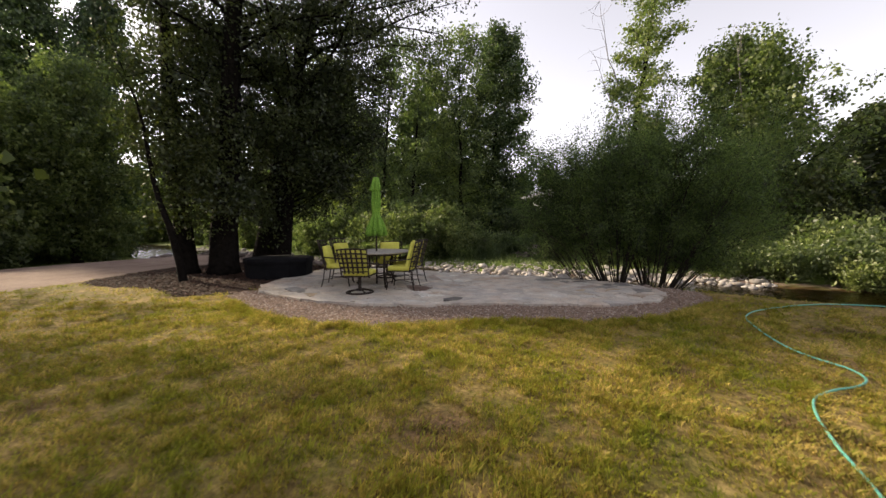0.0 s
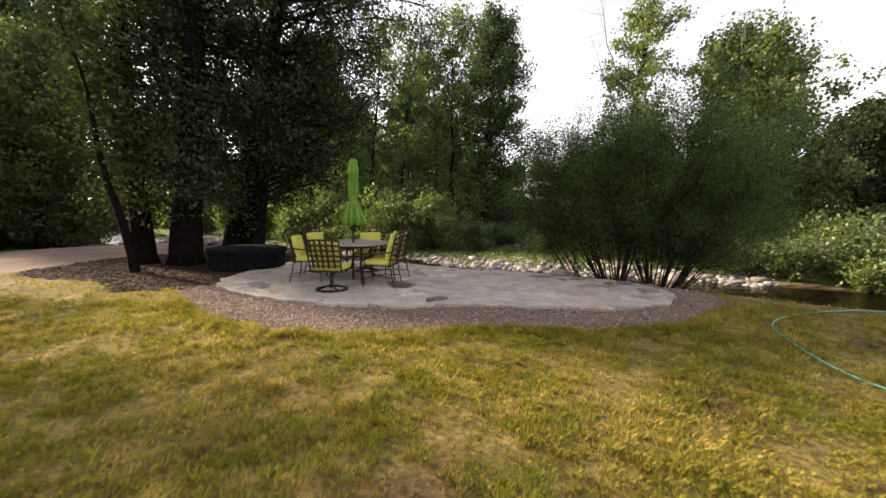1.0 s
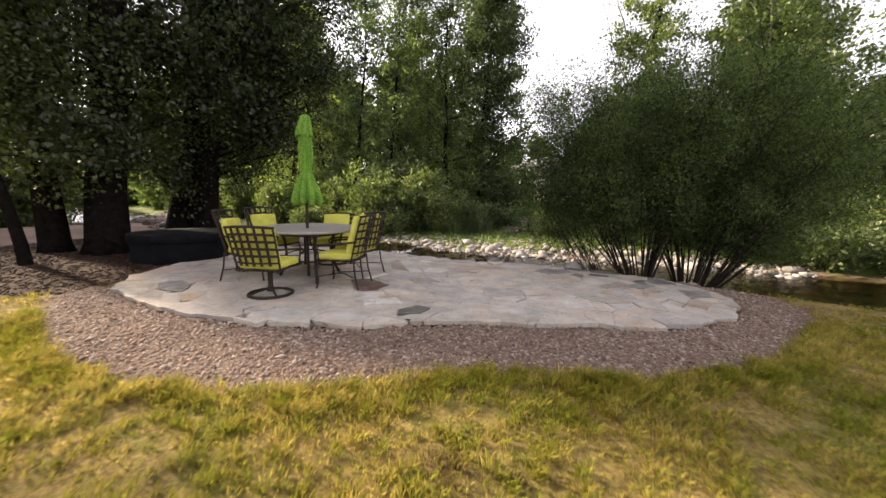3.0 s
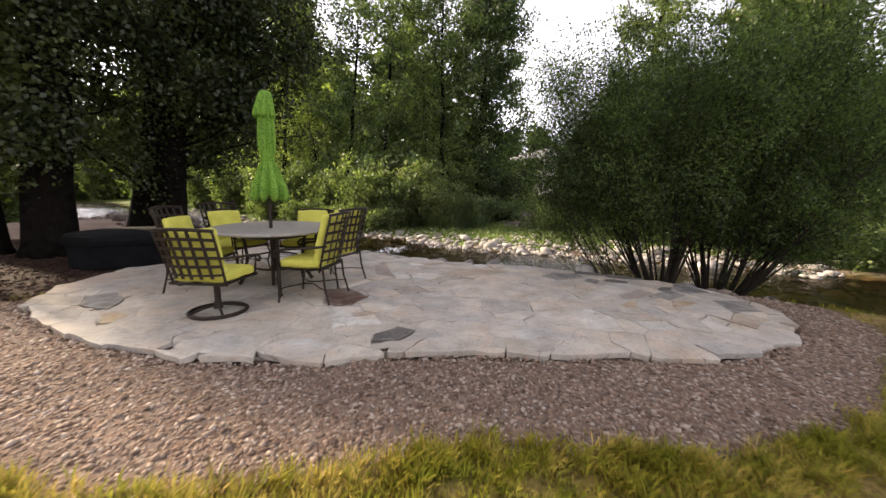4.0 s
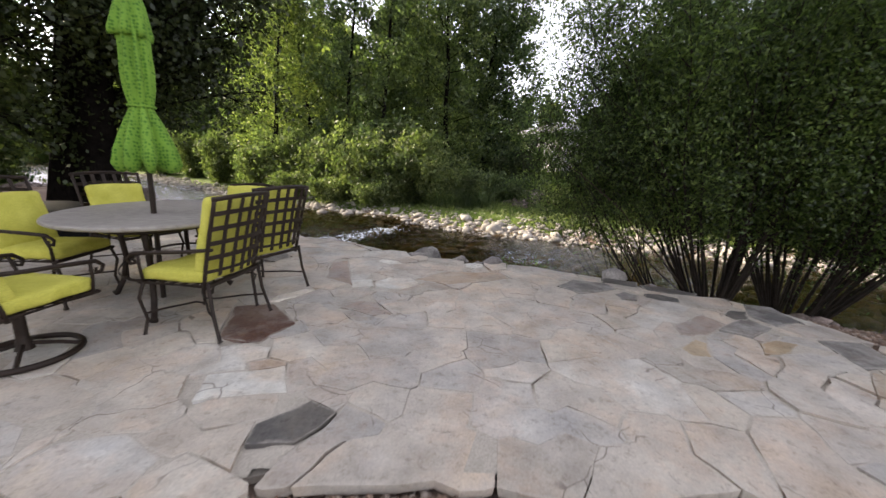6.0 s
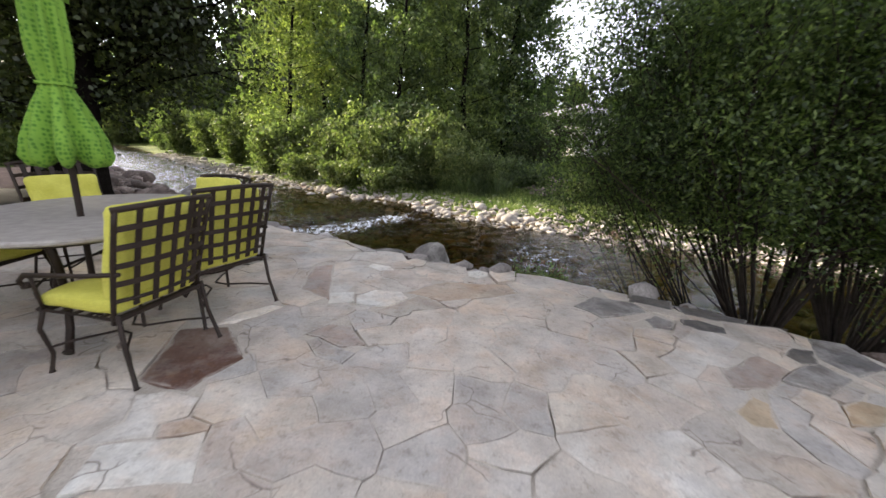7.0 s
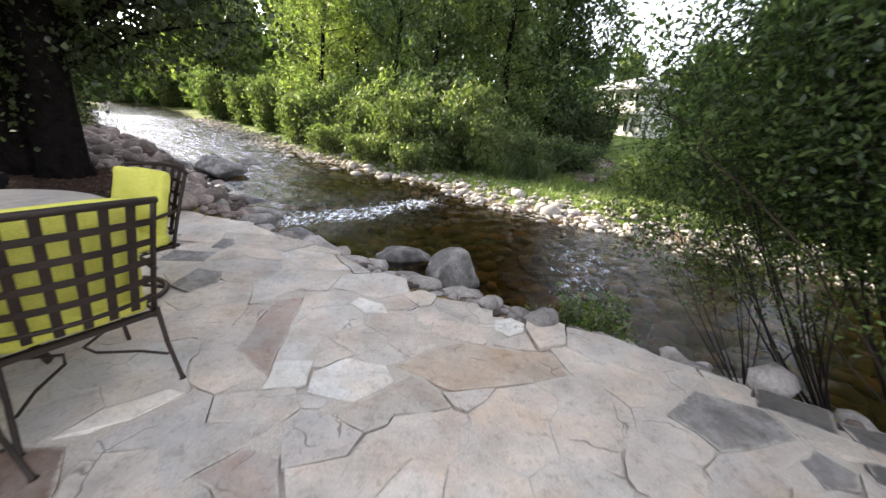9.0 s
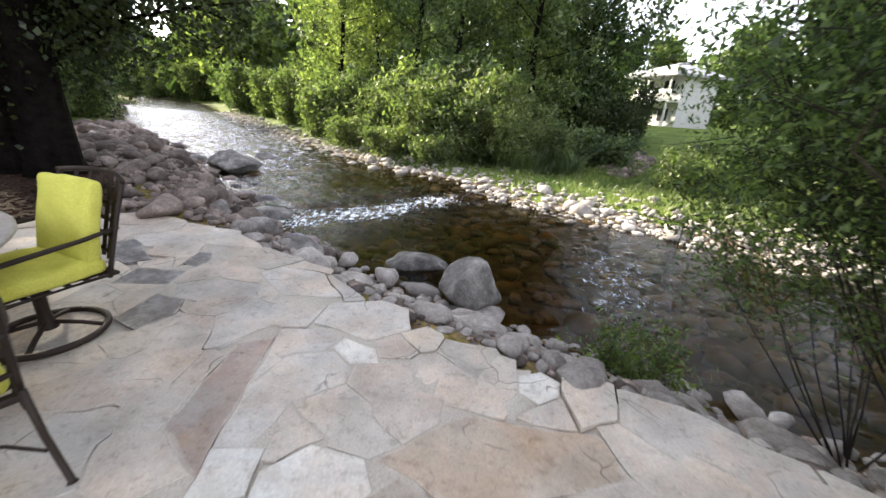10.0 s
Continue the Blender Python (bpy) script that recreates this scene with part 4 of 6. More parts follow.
for src, x, y, rz, s in [
        (thicket, 17, 22, 50, 0.9), (thicket, 26, 22.5, 120, 1.0), (thicket, 30, 25, 200, 1.1), (thicket, 35, 27, 300, 1.2), (thicket, 24, 27, 30, 1.1), (thicket, 41, 28, 90, 1.2), (thicket, 6.9, 33, 40, 0.6), (thicket, 5.6, 31, 140, 0.55), (thicket, 9.2, 40, 220, 0.6), (thicket, 7.4, 37, 300, 0.9), (thicket, 20, 18.5, 250, 0.6), (thicket, 24, 17.5, 80, 0.7),
        (bush, -3.3, 25.0, 60, 1.25), (bush, -5.9, 26.6, 120, 1.15), (bush, 1.0, 23.3, 200, 0.85), (bush, 2.6, 23.6, 260, 0.62), (bush, -8.3, 29.2, 10, 1.4), (brush, -4.6, 24.4, 15, 1.0), (brush, -2.1, 23.2, 80, 0.9), (bush, -0.2, 25.2, 310, 1.25), (bush, -2.2, 26.6, 150, 1.5),
        (bush, -12.5, 33, 80, 1.2), (bush, -16.5, 36.5, 150, 1.5), (bush, -22, 42.5, 220, 1.5), (bush, -29, 48, 290, 1.8), (bush, -3.0, 28, 30, 1.5), (bush, 0.3, 27, 100, 1.1), (bush, -10.4, 30, 250, 1.0), (brush, -7.2, 26.6, 40, 1.1),
        (brush, 12.6, 16.8, 70, 1.1), (brush, 14.8, 15.6, 140, 0.9), (brush, 17.5, 16.2, 210, 1.5), (brush, 20, 14.5, 280, 1.2), (brush, 8.4, 18.6, 30, 0.8), (brush, 23, 13, 50, 1.5),
        (brush, 12.8, 14.3, 20, 1.0), (brush, 14.6, 13.2, 200, 1.05), (brush, 16.6, 12.7, 100, 1.1), (brush, 18.6, 11.4, 330, 1.2), (brush, 11.6, 15.4, 260, 0.8), (brush, 21, 10.4, 60, 1.2), (brush, 15.6, 14.6, 10, 1.3),
        (bush, 16, 20, 0, 0.9), (bush, 12, 21, 90, 0.7), (brush, 6.4, 21.4, 160, 0.9), (brush, 4.6, 24.6, 60, 0.9), (brush, 8.4, 25.0, 220, 0.8), (brush, 3.2, 25.4, 320, 1.1), (bush, -21, 14.5, 75, 1.7), (bush, -25, 18.5, 115, 1.8), (bush, -27, 21, 215, 1.8), (brush, -23, 18.3, 95, 1.5),
        (brush, 14.2, 12.4, 40, 0.8), (brush, 16.5, 11.2, 110, 0.9), (brush, 19, 9.9, 180, 1.0), (bush, -32.5, 29.3, 135, 1.6), (brush, 27, 14, 200, 1.7), (bush, 24, 17, 20, 1.2),
        (bush, -24, 26.6, 100, 1.25), (bush, -27.4, 29.4, 190, 1.35), (bush, -31.5, 32.6, 70, 1.5), (bush, -37, 37, 150, 1.8), (bush, -44, 42.6, 240, 2.0), (bush, -52, 49.5, 310, 2.2), (bush, -62, 56.5, 20, 2.4), (bush, -76, 64.5, 100, 2.6), (bush, -60, 76, 230, 2.4), (bush, -70, 81, 10, 2.4), (bush, -80, 85, 90, 2.6), (bush, -22, 23.4, 10, 1.3), (bush, -27, 25, 45, 1.6),
        (bush, -37, 57, 210, 2.0), (bush, -47, 68, 60, 2.4), (bush, 10.5, 56, 0, 1.5), (bush, 8.4, 52, 140, 1.2)]:
    copy_thing(src, place(x, y, rz, s))


def far_woods():
    """The wooded distance all round the valley."""
    rng = np.random.default_rng(61)
    n = 26000
    a = rng.uniform(0, 2 * math.pi, n)
    r = rng.uniform(85, 125, n)
    x, y = np.sin(a) * r, 20 + np.cos(a) * r
    tops = 11 + 4 * np.sin(a * 17) + 3 * np.sin(a * 41 + 1) + 2 * np.sin(a * 97)
    z = height(x, y) + tops * rng.uniform(0, 1, n) ** 0.8
    wet = inside(RIVER, x, y)
    c = np.stack([x, y, z], 1)[~wet]
    v, f = leaves(c, 2.2, 0.4, rng)
    tagged(new("far_woods", array_mesh("far_woods", v, f, M_LEAF_GREY)), "dense dark green woods in the distance", "trees", kind="stuff")


far_woods()


# ---- rocks ----
def rock_mesh(name, seed, material, sub=2, flat=0.65, rough=0.26):
    bm = bmesh.new()
    bmesh.ops.create_icosphere(bm, subdivisions=sub, radius=1.0)
    off = Vector((seed * 7.3, seed * 3.1, seed * 1.7))
    rr = random.Random(seed)
    cuts = [(Vector((rr.gauss(0, 1), rr.gauss(0, 1), rr.gauss(0, 1))).normalized(), rr.uniform(0.52, 0.84)) for _ in range(12)]
    for v in bm.verts:
        p = v.co.copy()
        for nrm, d in cuts:
            over = p.dot(nrm) - d
            if over > 0:
                p -= nrm * over * 0.97
        p *= 1 + 0.8 * rough * noise.noise(v.co * 1.1 + off) + 0.06 * noise.noise(v.co * 3.5 + off)
        v.co = Vector((p.x * 1.15, p.y * 0.9, p.z * flat))
    me = bpy.data.meshes.new(name)
    bm.to_mesh(me)
    bm.free()
    me.materials.append(material)
    me.shade_smooth()
    return me


ROCKS = [rock_mesh("rock", k, M_BOULDER, 3, 0.7) for k in range(6)]
M_HEAP = simple("heaped_rock", [(0.3, (0.10, 0.078, 0.070)), (0.55, (0.22, 0.175, 0.155)), (0.75, (0.37, 0.31, 0.28))], 5, 0.8, bumps=0.6, fine=40, dist=0.02, rand=0.5)
HEAP = [rock_mesh("bank_rock", 40 + k, M_HEAP, 2, 0.72, 0.3) for k in range(6)]
COBBLES = [rock_mesh("cobble", 20 + k, M_ROCK, 2, 0.7, 0.34) for k in range(6)]


def rock(x, y, r, z=None, rz=0, k=0, label="grey rounded river boulder beside the stream", name="boulder", pool=ROCKS, sink=0.2, group="stream boulders", flat=1.0):
    ob = new(name, pool[k % len(pool)])
    zz = hz(x, y) if z is None else z
    ob.matrix_world = Matrix.Translation((x, y, zz + r * (0.7 * flat - sink))) @ Euler((random.uniform(-0.2, 0.2), random.uniform(-0.2, 0.2), radians(rz))).to_matrix().to_4x4() @ Matrix.Diagonal((r, r, r * flat, 1))
    return tagged(ob, label, "rock", group)


for x, y, r, rz, k, f in [(0.75, 12.75, 0.46, 30, 0, 1.25), (-0.28, 13.8, 0.50, 10, 1, 0.62), (-1.95, 13.0, 0.42, 60, 2, 1.25), (-2.95, 13.25, 0.46, 10, 3, 1.1), (-7.75, 18.95, 0.85, 150, 4, 0.95), (-8.6, 21.8, 0.5, 40, 5, 0.8), (-4.7, 16.3, 0.5, 20, 1, 0.5), (-3.9, 15.1, 0.5, 200, 2, 0.5), (-2.3, 12.72, 0.26, 80, 1, 1.1), (-1.6, 12.45, 0.28, 150, 0, 1.0), (-10.2, 19.9, 0.4, 210, 3, 0.9)]:
    z = WATER_Z - 0.12 if y > 12.8 and x > -3 or y > 18 else None
    rock(x, y, r, z, rz, k, "large grey granite boulder standing in the stream edge", flat=f)

rock(-3.9, 13.1, 0.85, -0.5, 320, 5, "broad flat grey rock between patio and stream", flat=0.5)


def scatter_stones(name, label, xs, ys, sizes, material, zs, seed, squash=0.6, rough=0.25, kind="stuff", category="stones", sub=1):
    """Many small stones in one mesh."""
    rng = np.random.default_rng(seed)
    bm = bmesh.new()
    bmesh.ops.create_icosphere(bm, subdivisions=max(sub, 1), radius=1.0)
    v0 = np.array([v.co for v in bm.verts])
    f0 = np.array([[v.index for v in f.verts] for f in bm.faces])
    bm.free()
    if sub == 0:
        v0 = np.array([(1, 0, 0), (-1, 0, 0), (0, 1, 0), (0, -1, 0), (0.2, 0.1, 0.9), (0, 0, -1)], float)
        f0 = np.array([(0, 2, 4), (2, 1, 4), (1, 3, 4), (3, 0, 4), (2, 0, 5), (1, 2, 5), (3, 1, 5), (0, 3, 5)])
    n = len(xs)
    v = v0[None] * (1 + rough * rng.uniform(-1, 1, (n, len(v0), 1)))
    v = v * np.stack([sizes * rng.uniform(0.8, 1.4, n), sizes * rng.uniform(0.6, 1.0, n), sizes * squash * rng.uniform(0.55, 1.2, n)], 1)[:, None]
    a = rng.uniform(0, 6.28, n)
    c, s = np.cos(a)[:, None], np.sin(a)[:, None]
    v = np.stack([v[..., 0] * c - v[..., 1] * s, v[..., 0] * s + v[..., 1] * c, v[..., 2]], 2)
    v += np.stack([xs, ys, zs + sizes * squash * 0.45], 1)[:, None]
    f = f0[None] + (np.arange(n) * len(v0))[:, None, None]
    return tagged(new(name, array_mesh(name, v.reshape(-1, 3), f.reshape(-1, 3), material, sub > 1)), label, category, kind=kind)


# cobbles stacked on the bank below the patio and up along the drive
def bank_cobbles():
    rng = np.random.default_rng(5)
    placed, pile = [], []
    for (lo, hi, count, wide_, size) in ((7, 11, 280, 1.6, (0.06, 0.26)), (11, 15, 900, 3.0, (0.07, 0.34)), (4, 7, 40, 1.2, (0.07, 0.16))):
        got = tries = 0
        while got < count and tries < 9000:
            tries += 1
            seg = int(rng.integers(lo, hi))
            a, b = NEAR_EDGE[seg], NEAR_EDGE[seg + 1]
            s, off = rng.uniform(0, 1), rng.uniform(-0.25, wide_)
            tx, ty = b[0] - a[0], b[1] - a[1]
            q = math.hypot(tx, ty)
            x, y = a[0] + tx * s - ty / q * off, a[1] + ty * s + tx / q * off
            px, py = np.array([x]), np.array([y])
            if inside(PATIO, px, py)[0] or away(PATIO, px, py, True)[0] < 0.06:
                continue
            if inside(MULCH, px, py)[0] or (inside(DRIVE, px, py)[0] and off > 2.6 - 1.2 * (seg == 14) * s):
                continue
            r = size[0] + (size[1] - size[0]) * rng.uniform(0, 1) ** 2.2
            if any((x - u) ** 2 + (y - v) ** 2 < (0.75 * (r + w)) ** 2 for u, v, w in placed):
                continue
            placed.append((x, y, r))
            if lo == 11 and math.hypot(x + 3, y - 12) > 4.6:
                pile.append((x, y, r))
            elif lo == 11:
                rock(x, y, r, None, rng.uniform(0, 360), int(rng.integers(0, 6)), "brownish grey rock heaped on the stream bank", "bank_rock", HEAP, 0.25, "bank rocks", rng.uniform(0.7, 1.15))
            else:
                rock(x, y, r, None, rng.uniform(0, 360), int(rng.integers(0, 6)), "rounded grey cobble on the stream bank", "cobble", COBBLES, 0.3, "bank cobbles", rng.uniform(0.65, 1.15))
            got += 1
    px, py, pr = (np.array(c) for c in zip(*pile))
    scatter_stones("rock_pile", "heap of grey rounded rocks along the upstream bank", px, py, pr, M_PILE, height(px, py), 6, 0.75, 0.17, sub=2)


bank_cobbles()


def bank_filler():
    rng = np.random.default_rng(55)
    xs, ys = rng.uniform(-9, 6, 30000), rng.uniform(8.5, 20, 30000)
    d = away(NEAR_EDGE, xs, ys)
    ok = inside(NEARSIDE, xs, ys) & (d < np.where(xs < -3, 3.0, 1.7)) & ~inside(PATIO, xs, ys) & ~inside(MULCH, xs, ys)
    xs, ys = xs[ok][:2600], ys[ok][:2600]
    scatter_stones("bank_pebbles", "small grey stones between the bank cobbles", xs, ys, np.clip(rng.lognormal(-3.1, 0.4, len(xs)), 0.02, 0.1), M_PILE, height(xs, ys), 56, 0.65, 0.25)


bank_filler()


def far_bank_stones():
    rng = np.random.default_rng(8)
    xs, ys = [], []
    for (ax, ay), (bx, by) in zip(FAR_EDGE[4:16], FAR_EDGE[5:17]):
        q = math.hypot(bx - ax, by - ay)
        m = int(q * 105)
        s = rng.uniform(0, 1, m)
        off = rng.normal(0.45, 0.75, m)
        xs.append(ax + (bx - ax) * s + (by - ay) / q * off)
        ys.append(ay + (by - ay) * s + (ax - bx) / q * off)
    xs, ys = np.concatenate(xs), np.concatenate(ys)
    sz = np.clip(rng.lognormal(-2.75, 0.55, len(xs)), 0.035, 0.34)
    z = height(xs, ys)
    ok = z > WATER_Z - 0.2
    scatter_stones("bank_stones", "pale sunlit cobbles along the far bank", xs[ok], ys[ok], sz[ok], M_PEBBLE, z[ok], 9)


far_bank_stones()


def stone_bar():
    """Grey stones lying in the grass behind the far bank."""
    rng = np.random.default_rng(71)
    a, r = rng.uniform(0, 6.28, 420), rng.uniform(0, 1, 420) ** 0.5
    u, v = np.cos(a) * r * 1.0, np.sin(a) * r * 4.2
    xs, ys = 5.9 + u * 0.95 + v * 0.3, 26.8 - u * 0.3 + v * 0.95
    scatter_stones("stone_bar", "bar of grey stones in the grass behind the bank", xs, ys, np.clip(rng.lognormal(-2.2, 0.45, 420), 0.05, 0.3), M_PILE, height(xs, ys), 72)


stone_bar()


def bed_stones():
    rng = np.random.default_rng(18)
    xs, ys = rng.uniform(-9, 13, 5200), rng.uniform(9, 24, 5200)
    ok = inside(RIVER, xs, ys)
    xs, ys = xs[ok], ys[ok]
    sz = np.clip(rng.lognormal(-2.2, 0.5, len(xs)), 0.05, 0.3)
    ok = height(xs, ys) + sz < WATER_Z - 0.06
    xs, ys, sz = xs[ok], ys[ok], sz[ok]
    scatter_stones("bed_stones", "amber-stained stones under the shallow water", xs, ys, sz, M_BEDROCK, height(xs, ys), 19)


bed_stones()


def bark_chips():
    rng = np.random.default_rng(64)
    X, Y = rng.uniform(-9.2, -3.5, 9000), rng.uniform(7.0, 13.6, 9000)
    keep = inside(MULCH, X, Y) & ~inside(PATIO, X, Y)
    X, Y = X[keep], Y[keep]
    sizes = rng.uniform(0.014, 0.042, len(X))
    scatter_stones("bark_chips", "dark reddish bark chips under the cottonwoods", X, Y, sizes, M_CHIP, height(X, Y) + 0.003, 65, 0.4, 0.45, category="mulch", sub=0)


bark_chips()


def gravel():
    rng = np.random.default_rng(28)
    xs, ys = rng.uniform(-5, 6, 120000), rng.uniform(4.8, 9.6, 120000)
    ok = inside(PEBBLES, xs, ys) & ~(inside(PATIO, xs, ys) & (away(PATIO, xs, ys, True) > 0.06))
    d = away(PEBBLES, xs, ys, True)
    ok &= ~((d < 0.12) & (rng.uniform(0, 1, len(xs)) < 0.5))
    xs, ys = xs[ok][:30000], ys[ok][:30000]
    scatter_stones("gravel", "pinkish grey pebble gravel round the patio", xs, ys, np.clip(rng.lognormal(-4.4, 0.35, len(xs)), 0.008, 0.032), M_GRAVEL, height(xs, ys) - 0.004, 29, 0.65, 0.3, category="gravel", sub=0)


gravel()


# ---- grass ----
def grass(name, label, xs, ys, hh, blades, seed, spread=0.05, width=0.0045, material=M_GRASS):
    rng = np.random.default_rng(seed)
    n = len(xs)
    x, y, h = np.repeat(xs, blades), np.repeat(ys, blades), np.repeat(hh, blades)
    N = n * blades
    a = rng.uniform(0, 6.28, N)
    r = np.abs(rng.normal(0, spread, N))
    bx, by = x + np.cos(a) * r, y + np.sin(a) * r
    bz = height(bx, by) - 0.005
    h = h * rng.uniform(0.5, 1.2, N)
    la = a + rng.normal(0, 0.9, N)
    tip = np.stack([bx + np.cos(la) * h * 0.55, by + np.sin(la) * h * 0.55, bz + h * 0.85], 1)
    mid = np.stack([bx + np.cos(la) * h * 0.16, by + np.sin(la) * h * 0.16, bz + h * 0.55], 1)
    w = width * rng.uniform(0.7, 1.5, N)
    sx, sy = -np.sin(la + 0.6) * w, np.cos(la + 0.6) * w
    side = np.stack([sx, sy, np.zeros(N)], 1)
    base = np.stack([bx, by, bz], 1)
    v = np.stack([base, mid + side, tip, mid - side], 1).reshape(-1, 3)
    return tagged(new(name, array_mesh(name, v, np.arange(4 * N).reshape(N, 4), material)), label, "grass", kind="stuff")


def lawn():
    rng = np.random.default_rng(38)
    m = 175000
    xs, ys = rng.uniform(-13, 13, m), -2.2 + 12.3 * rng.uniform(0, 1, m)
    near = np.hypot(xs - 0.3, ys)
    keep = rng.uniform(0, 1, m) < np.clip(1.2 - near / 9, 0.1, 1)
    cl = wobble(xs, ys, 2.3, 1) + 0.7 * wobble(xs, ys, 6.1, 4)
    keep &= rng.uniform(0, 1, m) < np.clip(0.75 + 0.5 * cl, 0.3, 1)
    bad = inside(PEBBLES, xs, ys) | inside(PATIO, xs, ys) | inside(MULCH, xs, ys) | inside(DRIVE, xs, ys) | (away(NEAR_EDGE, xs, ys) < 0.7) | ~inside(NEARSIDE, xs, ys)
    ok = keep & ~bad
    xs, ys, cl = xs[ok][:46000], ys[ok][:46000], cl[ok][:46000]
    edge = np.exp(-(away(PEBBLES, xs, ys, True) / 0.2) ** 2)
    grass("lawn_grass", "patchy green and straw-yellow lawn grass", xs, ys, 0.052 + 0.03 * np.clip(cl, -1, 1) + 0.05 * edge, 7, 39, 0.032, 0.005)

    m = 9000
    xs, ys = rng.uniform(-7, 7, m), rng.uniform(0.2, 6.5, m)
    lump = wobble(xs, ys, 3.1, 6) + 0.8 * wobble(xs, ys, 7.3, 9)
    ok = (lump > 0.1) & ~(inside(PEBBLES, xs, ys) | inside(PATIO, xs, ys) | inside(MULCH, xs, ys) | inside(DRIVE, xs, ys) | (away(NEAR_EDGE, xs, ys) < 0.9))
    xs, ys = xs[ok][:2600], ys[ok][:2600]
    grass("grass_tussocks", "thick yellow-green tufts standing in the lawn", xs, ys, rng.uniform(0.05, 0.095, len(xs)), 34, 41, 0.042, 0.0035)

    ts = rng.uniform(0, 1, 420)
    line = PEBBLES[1:14]
    k = rng.integers(0, len(line) - 1, 420)
    ax, bx = np.array([line[i] for i in k]), np.array([line[i + 1] for i in k])
    p = ax + (bx - ax) * ts[:, None]
    p[:, 1] -= np.abs(rng.normal(0, 0.22, 420)) - 0.03
    grass("edge_tufts", "clumps of longer green grass along the gravel", p[:, 0], p[:, 1], rng.uniform(0.06, 0.12, 420), 60, 40, 0.05, 0.0032)


lawn()


def bank_grass():
    rng = np.random.default_rng(48)
    xs, ys = rng.uniform(-9, 24, 26000), rng.uniform(14, 36, 26000)
    d = away(FAR_EDGE, xs, ys)
    ok = ~inside(NEARSIDE, xs, ys) & ~inside(RIVER, xs, ys) & (d > 1.1) & (d < 9)
    xs, ys = xs[ok][:5200], ys[ok][:5200]
    grass("bank_grass", "long green grass on the far bank", xs, ys, rng.uniform(0.12, 0.36, len(xs)), 7, 49, 0.12, 0.009, M_LEAF_BUSH)

    a, r = rng.uniform(0, 6.28, 260), rng.uniform(0, 1, 260) ** 0.5
    xs, ys = 1.9 + np.cos(a) * r * 1.5, 23.2 + np.sin(a) * r * 0.9
    grass("reeds", "clump of tall pale green reeds on the bank", xs, ys, rng.uniform(0.6, 1.1, 260), 8, 50, 0.10, 0.013, M_LEAF_BUSH)


bank_grass()


# ---- patio furniture ----
TABLE_AT = (-1.60, 8.72)


def table():
    x, y = TABLE_AT
    root = thing("patio_table", "long oval stone-topped patio table on dark metal legs", "table", at=pose(x, y, top(x, y) + 0.012, 0, 0, 24))

    def oval(geo, a, b):
        geo.v = [(p[0] * a, p[1] * b, p[2]) for p in geo.v]
        return geo

    part("tabletop", oval(Geo().lathe([(0.93, 0.722), (0.985, 0.726), (1.0, 0.737), (1.0, 0.752), (0.988, 0.762), (0.03, 0.764)], 64), 0.80, 1.02), M_TABLE, root, "grey stone oval top")
    part("apron", oval(Geo().tube([(math.cos(a), math.sin(a), 0.70) for a in np.linspace(0, 2 * math.pi, 41)[:-1]], 0.018, 6, True), 0.5, 0.86), M_METAL, root)
    leg = Geo().tube([(0.0, 0, 0.71), (-0.05, 0, 0.55), (-0.07, 0, 0.35), (-0.03, 0, 0.14), (0.03, 0, 0.02), (0.05, 0, 0.006)], [0.026, 0.024, 0.022, 0.022, 0.024, 0.032], 8)
    for lx, ly, rz in ((0.42, 0.0, 0), (0.0, 0.80, 90), (-0.42, 0.0, 180), (0.0, -0.80, 270)):
        o = part("leg", leg, M_METAL, root, smooth=True)
        o.matrix_local = pose(lx, ly, 0, 0, 0, rz)
    part("stretcher", oval(Geo().tube([(math.cos(a), math.sin(a), 0.30) for a in np.linspace(0, 2 * math.pi, 41)[:-1]], 0.012, 6, True), 0.36, 0.74), M_METAL, root)


table()


